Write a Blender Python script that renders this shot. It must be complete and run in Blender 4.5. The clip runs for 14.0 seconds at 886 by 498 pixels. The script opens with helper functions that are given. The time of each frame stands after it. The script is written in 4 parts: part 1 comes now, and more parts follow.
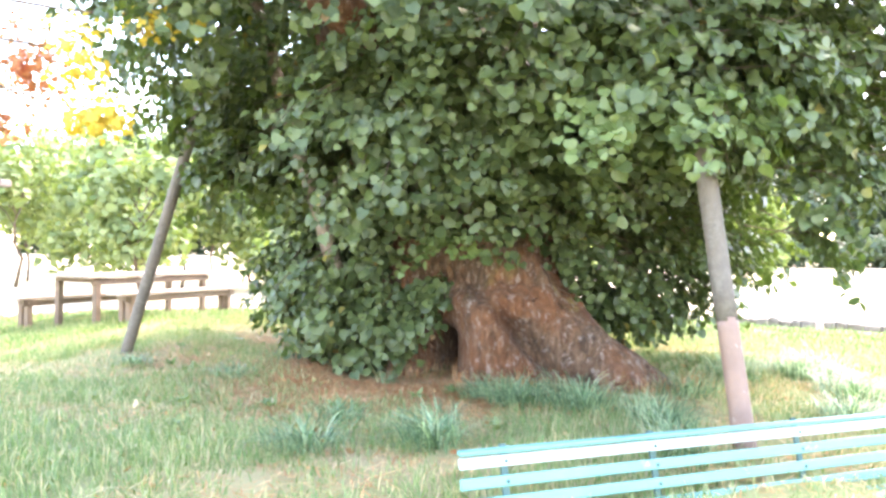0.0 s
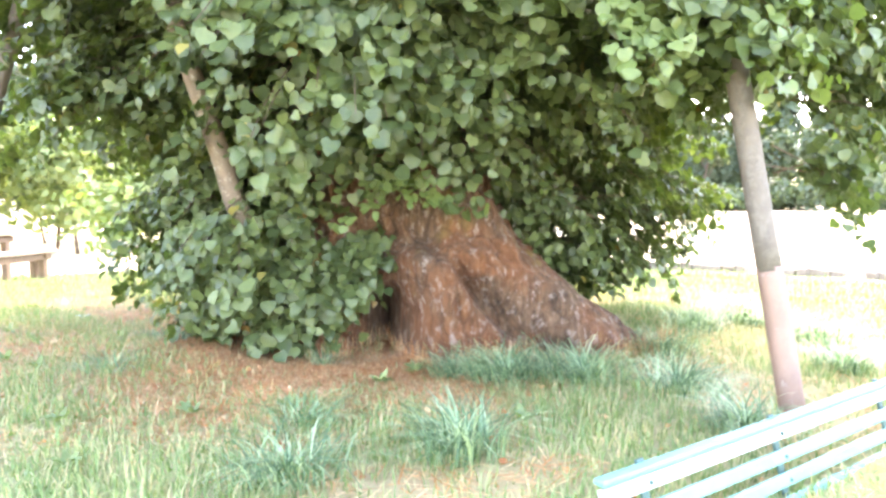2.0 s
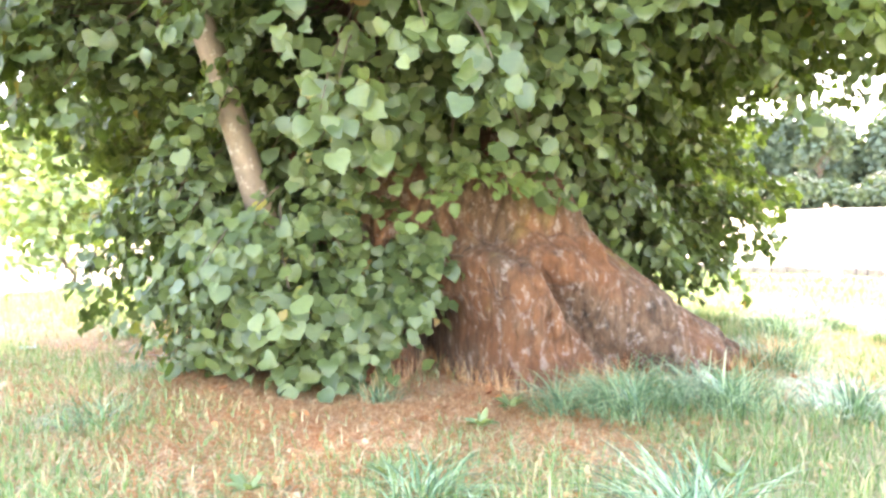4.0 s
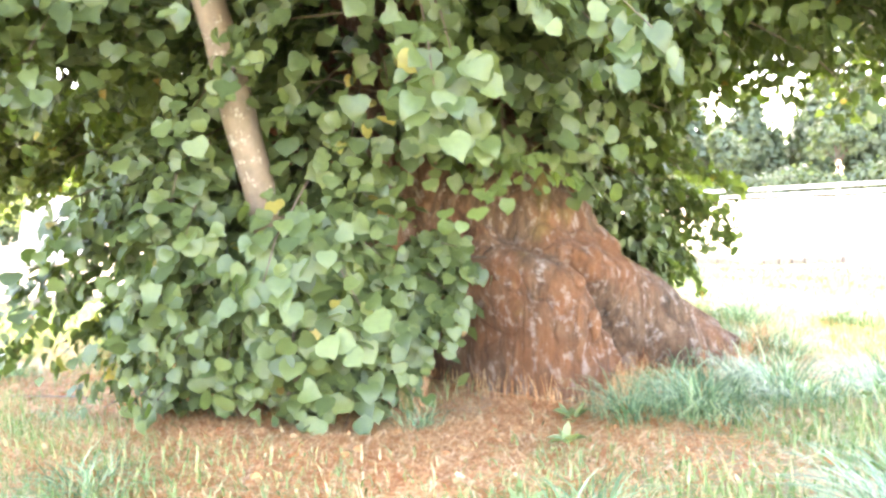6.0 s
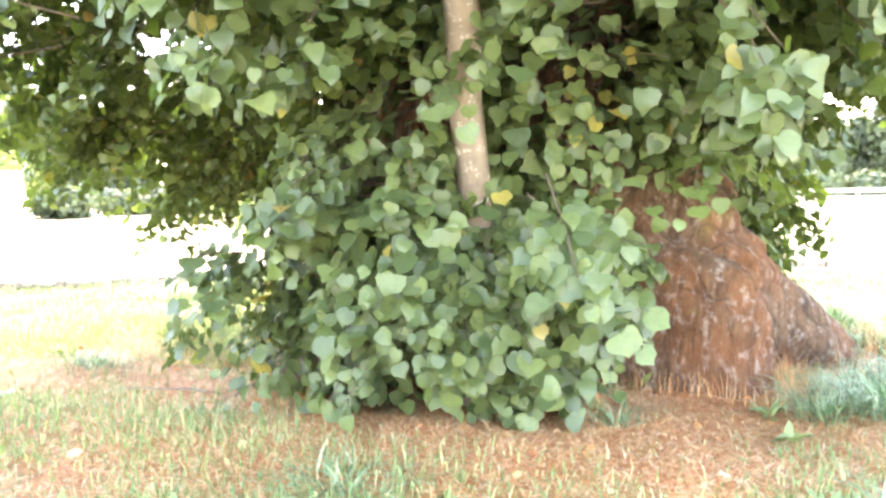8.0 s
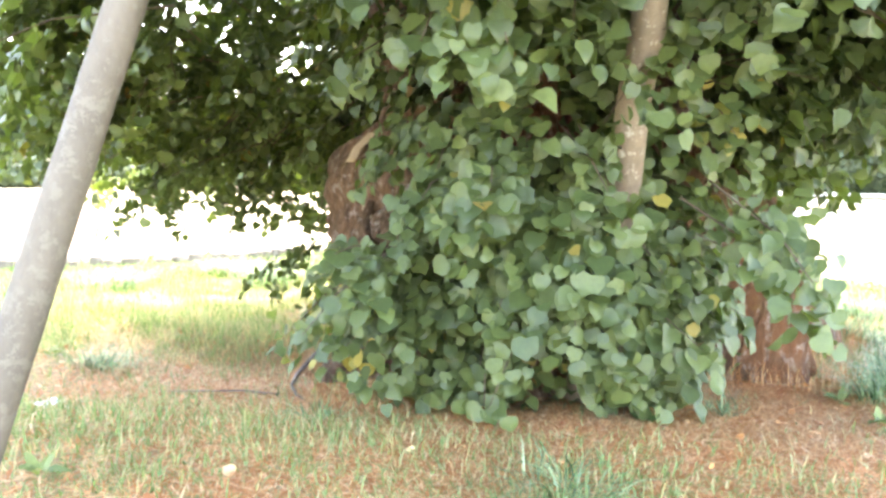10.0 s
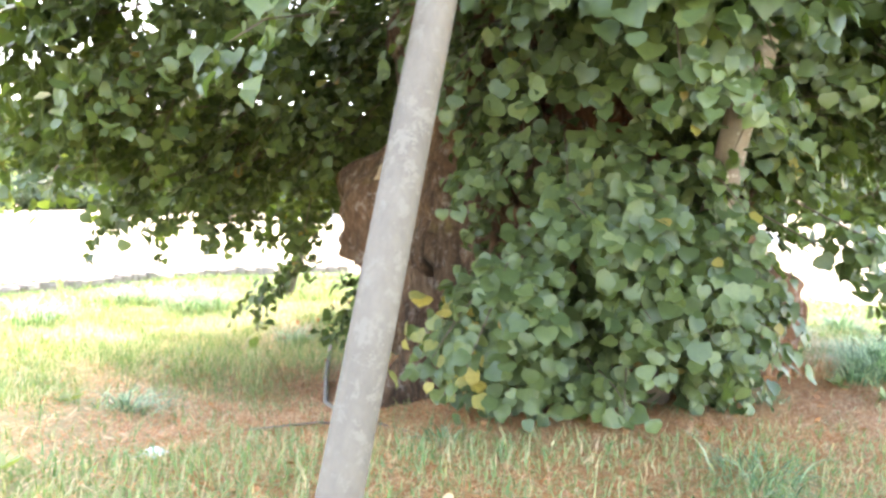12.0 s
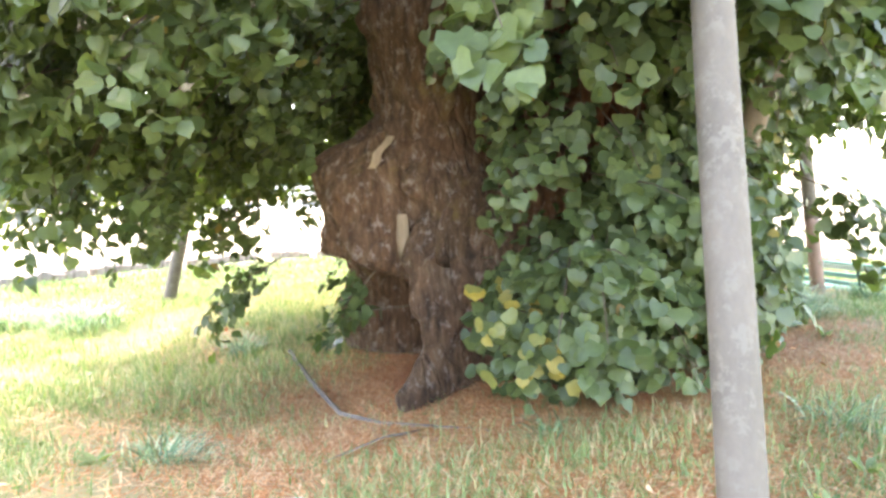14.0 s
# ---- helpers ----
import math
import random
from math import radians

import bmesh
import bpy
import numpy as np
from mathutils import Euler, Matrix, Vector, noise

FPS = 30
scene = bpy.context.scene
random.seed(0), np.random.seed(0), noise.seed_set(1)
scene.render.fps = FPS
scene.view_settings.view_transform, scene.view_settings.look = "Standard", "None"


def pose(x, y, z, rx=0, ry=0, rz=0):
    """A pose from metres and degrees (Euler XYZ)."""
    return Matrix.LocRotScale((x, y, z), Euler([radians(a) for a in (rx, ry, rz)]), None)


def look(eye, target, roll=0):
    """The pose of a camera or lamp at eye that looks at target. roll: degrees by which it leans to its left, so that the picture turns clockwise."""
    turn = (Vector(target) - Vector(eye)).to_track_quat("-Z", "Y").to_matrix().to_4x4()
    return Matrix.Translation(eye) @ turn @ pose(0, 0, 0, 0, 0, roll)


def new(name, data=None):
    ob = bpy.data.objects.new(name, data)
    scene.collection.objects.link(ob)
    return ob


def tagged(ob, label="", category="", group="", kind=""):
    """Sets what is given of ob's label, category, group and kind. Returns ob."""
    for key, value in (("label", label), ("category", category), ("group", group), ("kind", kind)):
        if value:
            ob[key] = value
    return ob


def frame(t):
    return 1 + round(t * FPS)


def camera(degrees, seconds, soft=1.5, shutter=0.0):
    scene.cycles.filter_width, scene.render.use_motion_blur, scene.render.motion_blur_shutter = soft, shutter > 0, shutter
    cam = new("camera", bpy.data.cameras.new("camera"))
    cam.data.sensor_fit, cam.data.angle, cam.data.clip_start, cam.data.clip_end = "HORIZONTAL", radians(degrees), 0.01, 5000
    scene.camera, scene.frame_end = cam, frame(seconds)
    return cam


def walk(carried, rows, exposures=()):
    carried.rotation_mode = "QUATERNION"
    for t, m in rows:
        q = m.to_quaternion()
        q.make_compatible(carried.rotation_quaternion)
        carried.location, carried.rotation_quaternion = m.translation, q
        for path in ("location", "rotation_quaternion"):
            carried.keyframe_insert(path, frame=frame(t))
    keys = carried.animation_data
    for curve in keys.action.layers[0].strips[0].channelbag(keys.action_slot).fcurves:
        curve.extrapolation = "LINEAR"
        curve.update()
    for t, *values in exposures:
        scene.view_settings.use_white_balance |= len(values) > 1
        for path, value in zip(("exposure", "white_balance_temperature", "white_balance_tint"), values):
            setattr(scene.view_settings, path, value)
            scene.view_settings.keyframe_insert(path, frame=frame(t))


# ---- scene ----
cam = camera(66.4, 14.0, soft=2.8)
PATH = [
    (0.0, (0.149, 0.468, 1.520), (0.054, 4.467, 1.542), 0.8),
    (0.5, (-0.096, 0.741, 1.477), (0.251, 4.725, 1.409), -0.0),
    (0.7, (-0.175, 0.861, 1.458), (0.287, 4.832, 1.330), -1.2),
    (1.0, (-0.292, 1.045, 1.444), (0.208, 5.013, 1.376), -0.1),
    (1.5, (-0.530, 1.293, 1.470), (0.093, 5.243, 1.355), 0.8),
    (2.0, (-0.775, 1.593, 1.486), (0.211, 5.460, 1.226), -0.2),
    (2.5, (-0.942, 1.914, 1.426), (0.002, 5.794, 1.200), -0.1),
    (3.0, (-1.064, 2.211, 1.433), (0.059, 6.039, 1.151), 1.4),
    (3.5, (-1.229, 2.458, 1.442), (0.209, 6.184, 1.218), -1.5),
    (4.0, (-1.365, 2.767, 1.411), (0.044, 6.504, 1.187), -1.2),
    (4.2, (-1.411, 2.869, 1.392), (-0.039, 6.622, 1.199), -0.6),
    (6.3, (-2.229, 3.654, 1.415), (0.179, 6.839, 1.175), -1.7),
    (6.5, (-2.310, 3.704, 1.429), (0.138, 6.858, 1.184), -1.0),
    (7.0, (-2.474, 3.917, 1.438), (-0.034, 7.084, 1.300), -3.0),
    (7.5, (-2.733, 4.180, 1.424), (-0.199, 7.268, 1.213), 0.2),
    (8.0, (-3.029, 4.369, 1.445), (-0.457, 7.420, 1.166), -0.7),
    (8.5, (-3.242, 4.700, 1.462), (-0.699, 7.774, 1.173), -1.9),
    (8.7, (-3.331, 4.818, 1.453), (-0.685, 7.809, 1.215), -0.0),
    (10.8, (-4.265, 5.861, 1.497), (-0.832, 7.883, 1.143), -0.4),
    (11.0, (-4.329, 6.009, 1.481), (-0.857, 7.980, 1.240), -0.7),
    (11.5, (-4.494, 6.399, 1.477), (-0.917, 8.182, 1.311), 1.4),
    (12.0, (-4.670, 6.718, 1.432), (-0.900, 8.041, 1.224), 1.7),
    (12.5, (-4.718, 7.078, 1.391), (-0.794, 7.848, 1.273), -0.4),
    (13.0, (-4.801, 7.408, 1.404), (-0.823, 7.797, 1.269), -0.1),
    (13.5, (-4.868, 7.798, 1.449), (-0.885, 8.019, 1.145), -0.2),
    (14.0, (-4.762, 8.154, 1.510), (-0.778, 8.175, 1.154), -1.4),
]
walk(cam, [(t, look(eye, target, roll)) for t, eye, target, roll in PATH],
     [(0.0, 3.98, 7600, 18), (1.0, 4.2, 7700, 19), (3.0, 4.52, 8150, 20), (6.3, 4.85, 8400, 21), (8.7, 4.75, 8400, 18), (10.8, 4.2, 8250, 15), (14.0, 4.08, 8100, 17)])

# ---- world, sun and sky ----
SUN_ELEV, SUN_AZ = radians(52), radians(40)      # azimuth clockwise from +y
world = bpy.data.worlds.new("sky")
scene.world = world
world.use_nodes = True
wn = world.node_tree.nodes
sky = wn.new("ShaderNodeTexSky")
sky.sky_type = "NISHITA"
sky.sun_disc = False
sky.sun_elevation, sky.sun_rotation = SUN_ELEV, SUN_AZ
world.node_tree.links.new(sky.outputs[0], wn["Background"].inputs[0])
wn["Background"].inputs[1].default_value = 0.15
sun = new("sun", bpy.data.lights.new("sun", "SUN"))
sun.data.energy, sun.data.angle, sun.data.color = 0.65, radians(40), (1.0, 0.94, 0.82)
sun.matrix_world = look((0, 0, 0), (-math.sin(SUN_AZ) * math.cos(SUN_ELEV), -math.cos(SUN_AZ) * math.cos(SUN_ELEV), -math.sin(SUN_ELEV)))

# ---- materials ----


def mat(name):
    m = bpy.data.materials.new(name)
    m.use_nodes = True
    nt = m.node_tree
    return m, nt, nt.nodes["Principled BSDF"]


def node(nt, kind, **values):
    n = nt.nodes.new(kind)
    for k, v in values.items():
        n.inputs[k].default_value = v
    return n


def noise_tex(nt, scale, detail=4, rough=0.6, stretch=(1, 1, 1), coords="Object"):
    tc = nt.nodes.new("ShaderNodeTexCoord")
    mp = node(nt, "ShaderNodeMapping", Scale=stretch)
    nt.links.new(tc.outputs[coords], mp.inputs[0])
    n = node(nt, "ShaderNodeTexNoise", Scale=scale, Detail=detail, Roughness=rough)
    nt.links.new(mp.outputs[0], n.inputs["Vector"])
    return n.outputs[0]


def ramp(nt, source, *stops):
    r = nt.nodes.new("ShaderNodeValToRGB")
    els = r.color_ramp.elements
    while len(els) < len(stops):
        els.new(0.5)
    for e, (p, c) in zip(els, stops):
        e.position, e.color = p, (*c, 1) if len(c) == 3 else c
    nt.links.new(source, r.inputs[0])
    return r.outputs[0]


def mix(nt, fac, a, b, blend="MIX"):
    m = nt.nodes.new("ShaderNodeMix")
    m.data_type, m.blend_type = "RGBA", blend
    for sock, v in ((m.inputs[0], fac), (m.inputs[6], a), (m.inputs[7], b)):
        if isinstance(v, bpy.types.NodeSocket):
            nt.links.new(v, sock)
        else:
            sock.default_value = v if isinstance(v, float) else (*v, 1)
    return m.outputs[2]


def maths_mix(nt, a, c):
    return mix(nt, 0.25, a, c)


def bump(nt, bsdf, height, strength, distance):
    b = node(nt, "ShaderNodeBump", Strength=strength, Distance=distance)
    nt.links.new(height, b.inputs["Height"])
    nt.links.new(b.outputs[0], bsdf.inputs["Normal"])


def simple(name, colour, rough=0.6, metal=0.0, vary=0.25, scale=12.0, stretch=(1, 1, 1), relief=0.3, depth=0.004, spots=None):
    """A surface with grain, blotches and fine relief."""
    m, nt, b = mat(name)
    fine, coarse = noise_tex(nt, scale, 6, 0.7, stretch), noise_tex(nt, scale * 0.17, 3, 0.5, stretch)
    dark = tuple(c * (1 - vary) for c in colour)
    light = tuple(min(1, c * (1 + vary)) for c in colour)
    base = mix(nt, 0.5, ramp(nt, fine, (0.3, dark), (0.7, light)), ramp(nt, coarse, (0.35, dark), (0.65, light)))
    if spots:
        base = mix(nt, ramp(nt, noise_tex(nt, scale * 0.6, 5, 0.8), (spots[1], (0, 0, 0)), (spots[1] + 0.06, (1, 1, 1))), base, spots[0])
    nt.links.new(base, b.inputs["Base Color"])
    b.inputs["Roughness"].default_value, b.inputs["Metallic"].default_value = rough, metal
    bump(nt, b, fine, relief, depth)
    return m


def leaf_material(name, stops, through_tint, single, gloss=0.44):
    """Leaves: each has a colour of its own, lets some light through and shines a little."""
    m, nt, b = mat(name)
    if single:
        pick = nt.nodes.new("ShaderNodeObjectInfo").outputs["Random"]
    else:
        pick = nt.nodes.new("ShaderNodeNewGeometry").outputs["Random Per Island"]
    base = ramp(nt, pick, *stops)
    base = mix(nt, 0.35, base, ramp(nt, noise_tex(nt, 1.3, 3), (0.3, (0.55, 0.6, 0.5)), (0.7, (1.3, 1.25, 1.2))), "MULTIPLY")
    base = mix(nt, 0.3, base, ramp(nt, noise_tex(nt, 45, 3), (0.3, (0.6, 0.6, 0.6)), (0.7, (1.3, 1.3, 1.3))), "MULTIPLY")
    nt.links.new(base, b.inputs["Base Color"])
    b.inputs["Roughness"].default_value = gloss
    b.inputs["Specular IOR Level"].default_value = 0.5
    tr = nt.nodes.new("ShaderNodeBsdfTranslucent")
    nt.links.new(mix(nt, 1.0, base, through_tint, "MULTIPLY"), tr.inputs[0])
    ms = nt.nodes.new("ShaderNodeMixShader")
    ms.inputs[0].default_value = 0.28
    nt.links.new(b.outputs[0], ms.inputs[1])
    nt.links.new(tr.outputs[0], ms.inputs[2])
    nt.links.new(ms.outputs[0], nt.nodes["Material Output"].inputs[0])
    return m


GREENS = ((0.0, (0.054, 0.082, 0.031)), (0.5, (0.084, 0.118, 0.043)), (0.9, (0.122, 0.158, 0.058)), (0.991, (0.13, 0.17, 0.066)), (0.996, (0.28, 0.23, 0.06)), (1.0, (0.24, 0.14, 0.06)))
M_LEAF = leaf_material("linden_leaves", GREENS, (1.7, 1.9, 0.7), False)
M_LEAF_ONE = leaf_material("linden_leaf", GREENS, (1.7, 1.9, 0.7), True)
# distant leaves: greens raised and greyed, the distance haze put into the colour
M_HAZY_LEAF = leaf_material("hazy_far_leaves", ((0.0, (0.045, 0.07, 0.04)), (1.0, (0.1, 0.13, 0.075))), (1.7, 1.9, 0.7), False, 0.6)
M_LIGHT_LEAF = leaf_material("light_green_leaves", ((0.0, (0.13, 0.18, 0.075)), (1.0, (0.27, 0.31, 0.14))), (1.7, 1.9, 0.7), False, 0.6)
M_YELLOW_LEAF = leaf_material("yellow_leaves", ((0.0, (0.5, 0.34, 0.035)), (1.0, (0.62, 0.48, 0.08))), (1.6, 1.5, 0.8), False, 0.6)
M_RED_LEAF = leaf_material("rusty_leaves", ((0.0, (0.4, 0.12, 0.05)), (1.0, (0.55, 0.25, 0.1))), (1.5, 1.2, 0.9), False, 0.6)
M_YELLOWED = leaf_material("yellowing_leaves", ((0.0, (0.2, 0.22, 0.07)), (1.0, (0.46, 0.34, 0.08))), (1.5, 1.5, 0.7), False)
# new growth, lighter still because light shining through is put into its colour
M_FRESH_BACKLIT = leaf_material("fresh_backlit_leaves", ((0.0, (0.1, 0.15, 0.05)), (1.0, (0.17, 0.22, 0.075))), (1.6, 1.8, 0.7), False)
M_GRASS = leaf_material("grass_blades", ((0.0, (0.13, 0.21, 0.075)), (0.52, (0.225, 0.31, 0.125)), (0.74, (0.37, 0.38, 0.19)), (1.0, (0.7, 0.49, 0.31))), (1.4, 1.6, 0.8), False, 0.55)
M_LONG_GRASS = leaf_material("long_grass_blades", ((0.0, (0.09, 0.16, 0.05)), (0.55, (0.16, 0.24, 0.085)), (0.85, (0.27, 0.32, 0.13)), (1.0, (0.55, 0.42, 0.24))), (1.4, 1.6, 0.8), False, 0.55)
M_SEDGE = leaf_material("sedge_blades", ((0.0, (0.05, 0.1, 0.05)), (0.5, (0.17, 0.28, 0.15)), (0.8, (0.4, 0.5, 0.32)), (1.0, (0.62, 0.66, 0.44))), (1.3, 1.6, 0.9), False, 0.45)
M_LITTER = leaf_material("dry_litter", ((0.0, (0.4, 0.15, 0.06)), (0.4, (0.62, 0.29, 0.12)), (0.75, (0.82, 0.52, 0.28)), (1.0, (0.88, 0.68, 0.45))), (1.2, 1.0, 0.8), False, 0.7)

# bark: brown with rusty and mossy blotches, pale lichen, deep furrows
M_BARK, nt, b = mat("linden_bark")
fur = noise_tex(nt, 11, 8, 0.75, (1.7, 1.7, 0.4))
blot = noise_tex(nt, 1.7, 5, 0.65)
tcb = nt.nodes.new("ShaderNodeTexCoord")
mpb = node(nt, "ShaderNodeMapping", Scale=(1.0, 1.0, 0.5))
nt.links.new(tcb.outputs["Object"], mpb.inputs[0])
wob = mix(nt, 0.2, mpb.outputs[0], node(nt, "ShaderNodeTexNoise", Scale=6.0, Detail=4.0).outputs["Color"])
vor = node(nt, "ShaderNodeTexVoronoi", Scale=11.0)
vor.feature = "DISTANCE_TO_EDGE"
nt.links.new(wob, vor.inputs["Vector"])
plates = ramp(nt, vor.outputs["Distance"], (0.0, (0, 0, 0)), (0.16, (1, 1, 1)))
base = ramp(nt, fur, (0.32, (0.03, 0.018, 0.011)), (0.5, (0.13, 0.068, 0.036)), (0.7, (0.25, 0.16, 0.1)))
sxyz = nt.nodes.new("ShaderNodeSeparateXYZ")
nt.links.new(tcb.outputs["Object"], sxyz.inputs[0])
south = ramp(nt, sxyz.outputs["Y"], (0.0, (1, 1, 1)), (0.7, (0.2, 0.2, 0.2)))
base = mix(nt, mix(nt, 1.0, ramp(nt, blot, (0.44, (0, 0, 0)), (0.6, (0.7, 0.7, 0.7))), south, "MULTIPLY"), base, mix(nt, fur, (0.06, 0.018, 0.006), (0.32, 0.11, 0.032)))
base = mix(nt, ramp(nt, noise_tex(nt, 2.6, 4, 0.6, (1, 1, 0.8)), (0.6, (0, 0, 0)), (0.7, (0.6, 0.6, 0.6))), base, (0.24, 0.17, 0.04))
base = mix(nt, ramp(nt, noise_tex(nt, 15, 7, 0.8, (1.1, 1.1, 0.7)), (0.54, (0, 0, 0)), (0.61, (0.5, 0.5, 0.5))), base, (0.42, 0.34, 0.3))
nt.links.new(base, b.inputs["Base Color"])
b.inputs["Roughness"].default_value = 0.9
base = mix(nt, 0.28, base, mix(nt, plates, (0.3, 0.25, 0.22), (1.05, 1.05, 1.05)), "MULTIPLY")
nt.links.new(base, b.inputs["Base Color"])
bump(nt, b, maths_mix(nt, fur, plates), 1.0, 0.05)

M_LIMB = simple("young_limb_bark", (0.23, 0.17, 0.125), 0.8, vary=0.4, scale=25, stretch=(1, 1, 0.6), relief=0.5, spots=((0.5, 0.43, 0.36), 0.58))
M_DEAD = simple("bare_dead_wood", (0.32, 0.225, 0.145), 0.8, vary=0.45, scale=20, stretch=(1, 1, 0.2), relief=0.6)
M_TWIG = simple("twig_bark", (0.11, 0.075, 0.05), 0.85)
M_STICK = simple("weathered_stick", (0.2, 0.155, 0.125), 0.85, vary=0.4, scale=30, spots=((0.13, 0.1, 0.08), 0.56))
M_POLE = simple("weathered_grey_pole", (0.135, 0.11, 0.088), 0.75, vary=0.28, scale=30, stretch=(1, 1, 0.5), relief=0.35, spots=((0.165, 0.14, 0.115), 0.52))
M_POLE_RUST = simple("rusty_steel_pole", (0.26, 0.16, 0.12), 0.6, vary=0.2, scale=14, spots=((0.34, 0.26, 0.22), 0.6))
M_POLE_DARK = simple("dark_pole", (0.17, 0.13, 0.11), 0.7, vary=0.25, scale=14)
M_TEAL = simple("worn_teal_paint", (0.13, 0.32, 0.28), 0.45, vary=0.15, scale=10, spots=((0.4, 0.47, 0.43), 0.66))
# top back slat: the same teal, its sky reflection put into a paler colour
M_TEAL_SKYLIT = simple("skylit_teal_paint", (0.42, 0.5, 0.47), 0.45, vary=0.12, scale=10, spots=((0.2, 0.4, 0.36), 0.62))
M_IRON = simple("dark_iron", (0.06, 0.12, 0.11), 0.5, 0.3)
M_WOOD = simple("grey_weathered_planks", (0.36, 0.27, 0.21), 0.8, vary=0.3, scale=14, stretch=(0.3, 3, 3))
M_WOOD_DARK = simple("dark_weathered_posts", (0.2, 0.13, 0.09), 0.85, vary=0.3, scale=14)
M_STONE = simple("dry_stone", (0.2, 0.165, 0.135), 0.9, vary=0.35, scale=8, relief=0.7, depth=0.02)
M_STEEL = simple("galvanised_steel", (0.5, 0.52, 0.52), 0.4, 0.8, vary=0.1)
M_PLASTER = simple("white_plaster", (0.75, 0.73, 0.7), 0.85, vary=0.06)
M_PAPER = simple("white_scrap", (0.8, 0.8, 0.8), 0.7, vary=0.05)

TREE = Vector((0.25, 7.45, 0))


def ground_z(x, y):
    """The mound round the old tree, the lower track and the fields, which rise gently far off."""
    d = np.hypot(x + 0.1, y - 7.2)
    rim = np.hypot(x + 0.1, (y - 7.2) * np.where(y > 7.2, 0.72, 1.0))
    t = np.clip((rim - 3.2) / 3.6, 0, 1)
    base = -0.1 + 0.15 * np.clip((y - 3) / 6, 0, 1)
    z = base + (0.4 - base) * (1 - t * t * (3 - 2 * t))
    z = z - 0.2 * np.exp(-((x + 0.9) ** 2 + (y - 8.95) ** 2) / 1.6) + 0.09 * np.exp(-((x - 2.3) ** 2 + (y - 6.7) ** 2) / 0.9)
    z = z + 0.025 * np.sin(x * 1.9 + 0.6) * np.sin(y * 1.6) + 0.012 * np.sin(x * 4.3 + y * 3.1)
    return z + np.clip(d - 22, 0, 120) * 0.026 + 0.26 * np.exp(-((x + 5.4) ** 2 + (y - 12.0) ** 2) / 9)


# ground: short grass, dry litter patches, pale mown field far off
M_GROUND, nt, b = mat("ground")
tc = nt.nodes.new("ShaderNodeTexCoord")
n_big, n_mid, n_fine = noise_tex(nt, 0.55, 5, 0.65), noise_tex(nt, 3.5, 5, 0.7), noise_tex(nt, 38, 6, 0.8)
grass = mix(nt, n_mid, (0.13, 0.19, 0.06), (0.27, 0.33, 0.12))
straw = mix(nt, n_fine, (0.34, 0.19, 0.1), (0.8, 0.58, 0.38))


def dist_from(cx, cy):
    vm = nt.nodes.new("ShaderNodeVectorMath")
    vm.operation = "DISTANCE"
    vm.inputs[1].default_value = (cx, cy, 0.4)
    nt.links.new(tc.outputs["Object"], vm.inputs[0])
    return vm.outputs["Value"]


def maths(op, a, b_, nt_):
    n = nt_.nodes.new("ShaderNodeMath")
    n.operation = op
    for sock, v in zip(n.inputs, (a, b_)):
        if isinstance(v, bpy.types.NodeSocket):
            nt_.links.new(v, sock)
        else:
            sock.default_value = v
    return n.outputs[0]


near = maths("MULTIPLY", dist_from(-0.2, 7.1), 0.05, nt)
noisy = maths("ADD", near, maths("MULTIPLY", maths("SUBTRACT", n_big, 0.5, nt), 0.35, nt), nt)
litter = ramp(nt, noisy, (0.07, (1, 1, 1)), (0.13, (0.6, 0.6, 0.6)), (0.22, (0.14, 0.14, 0.14)))
soil = mix(nt, litter, grass, straw)
field = mix(nt, n_big, (0.5, 0.42, 0.28), (0.68, 0.6, 0.44))
field = mix(nt, 0.3, field, straw)
far = ramp(nt, maths("ADD", near, maths("MULTIPLY", maths("SUBTRACT", n_big, 0.5, nt), 0.08, nt), nt), (0.5, (0, 0, 0)), (0.58, (1, 1, 1)))
nt.links.new(mix(nt, far, soil, field), b.inputs["Base Color"])
b.inputs["Roughness"].default_value = 0.95
bump(nt, b, n_fine, 0.6, 0.03)

# ---- building helpers ----


def mesh_object(name, verts, faces, material, parent=None, smooth=False, label=""):
    me = bpy.data.meshes.new(name)
    me.from_pydata([tuple(v) for v in verts] if not isinstance(verts, np.ndarray) else verts.tolist(), [], faces if isinstance(faces, list) else faces.tolist())
    me.materials.append(material)
    if smooth:
        me.polygons.foreach_set("use_smooth", [True] * len(me.polygons))
    ob = new(name, me)
    ob.parent = parent
    if label:
        ob["label"] = label
    return ob


def part(name, bm, material, parent=None, label="", smooth=False):
    me = bpy.data.meshes.new(name)
    bm.to_mesh(me)
    bm.free()
    me.materials.append(material)
    if smooth:
        me.polygons.foreach_set("use_smooth", [True] * len(me.polygons))
    ob = new(name, me)
    ob.parent = parent
    if label:
        ob["label"] = label
    return ob


def thing(name, label, category, group="", at=(0, 0, 0), turn=0.0):
    ob = tagged(new(name), label, category, group)
    ob.matrix_world = Matrix.Translation(at) @ Matrix.Rotation(radians(turn), 4, "Z")
    return ob


def box_bm(size, at=(0, 0, 0), bevel=0.006, turn=None):
    bm = bmesh.new()
    bmesh.ops.create_cube(bm, size=1)
    bmesh.ops.scale(bm, vec=size, verts=bm.verts)
    if bevel:
        bmesh.ops.bevel(bm, geom=list(bm.edges), offset=bevel, segments=2, affect="EDGES", profile=0.5)
    if turn:
        bmesh.ops.transform(bm, matrix=turn, verts=bm.verts)
    bmesh.ops.translate(bm, vec=at, verts=bm.verts)
    return bm


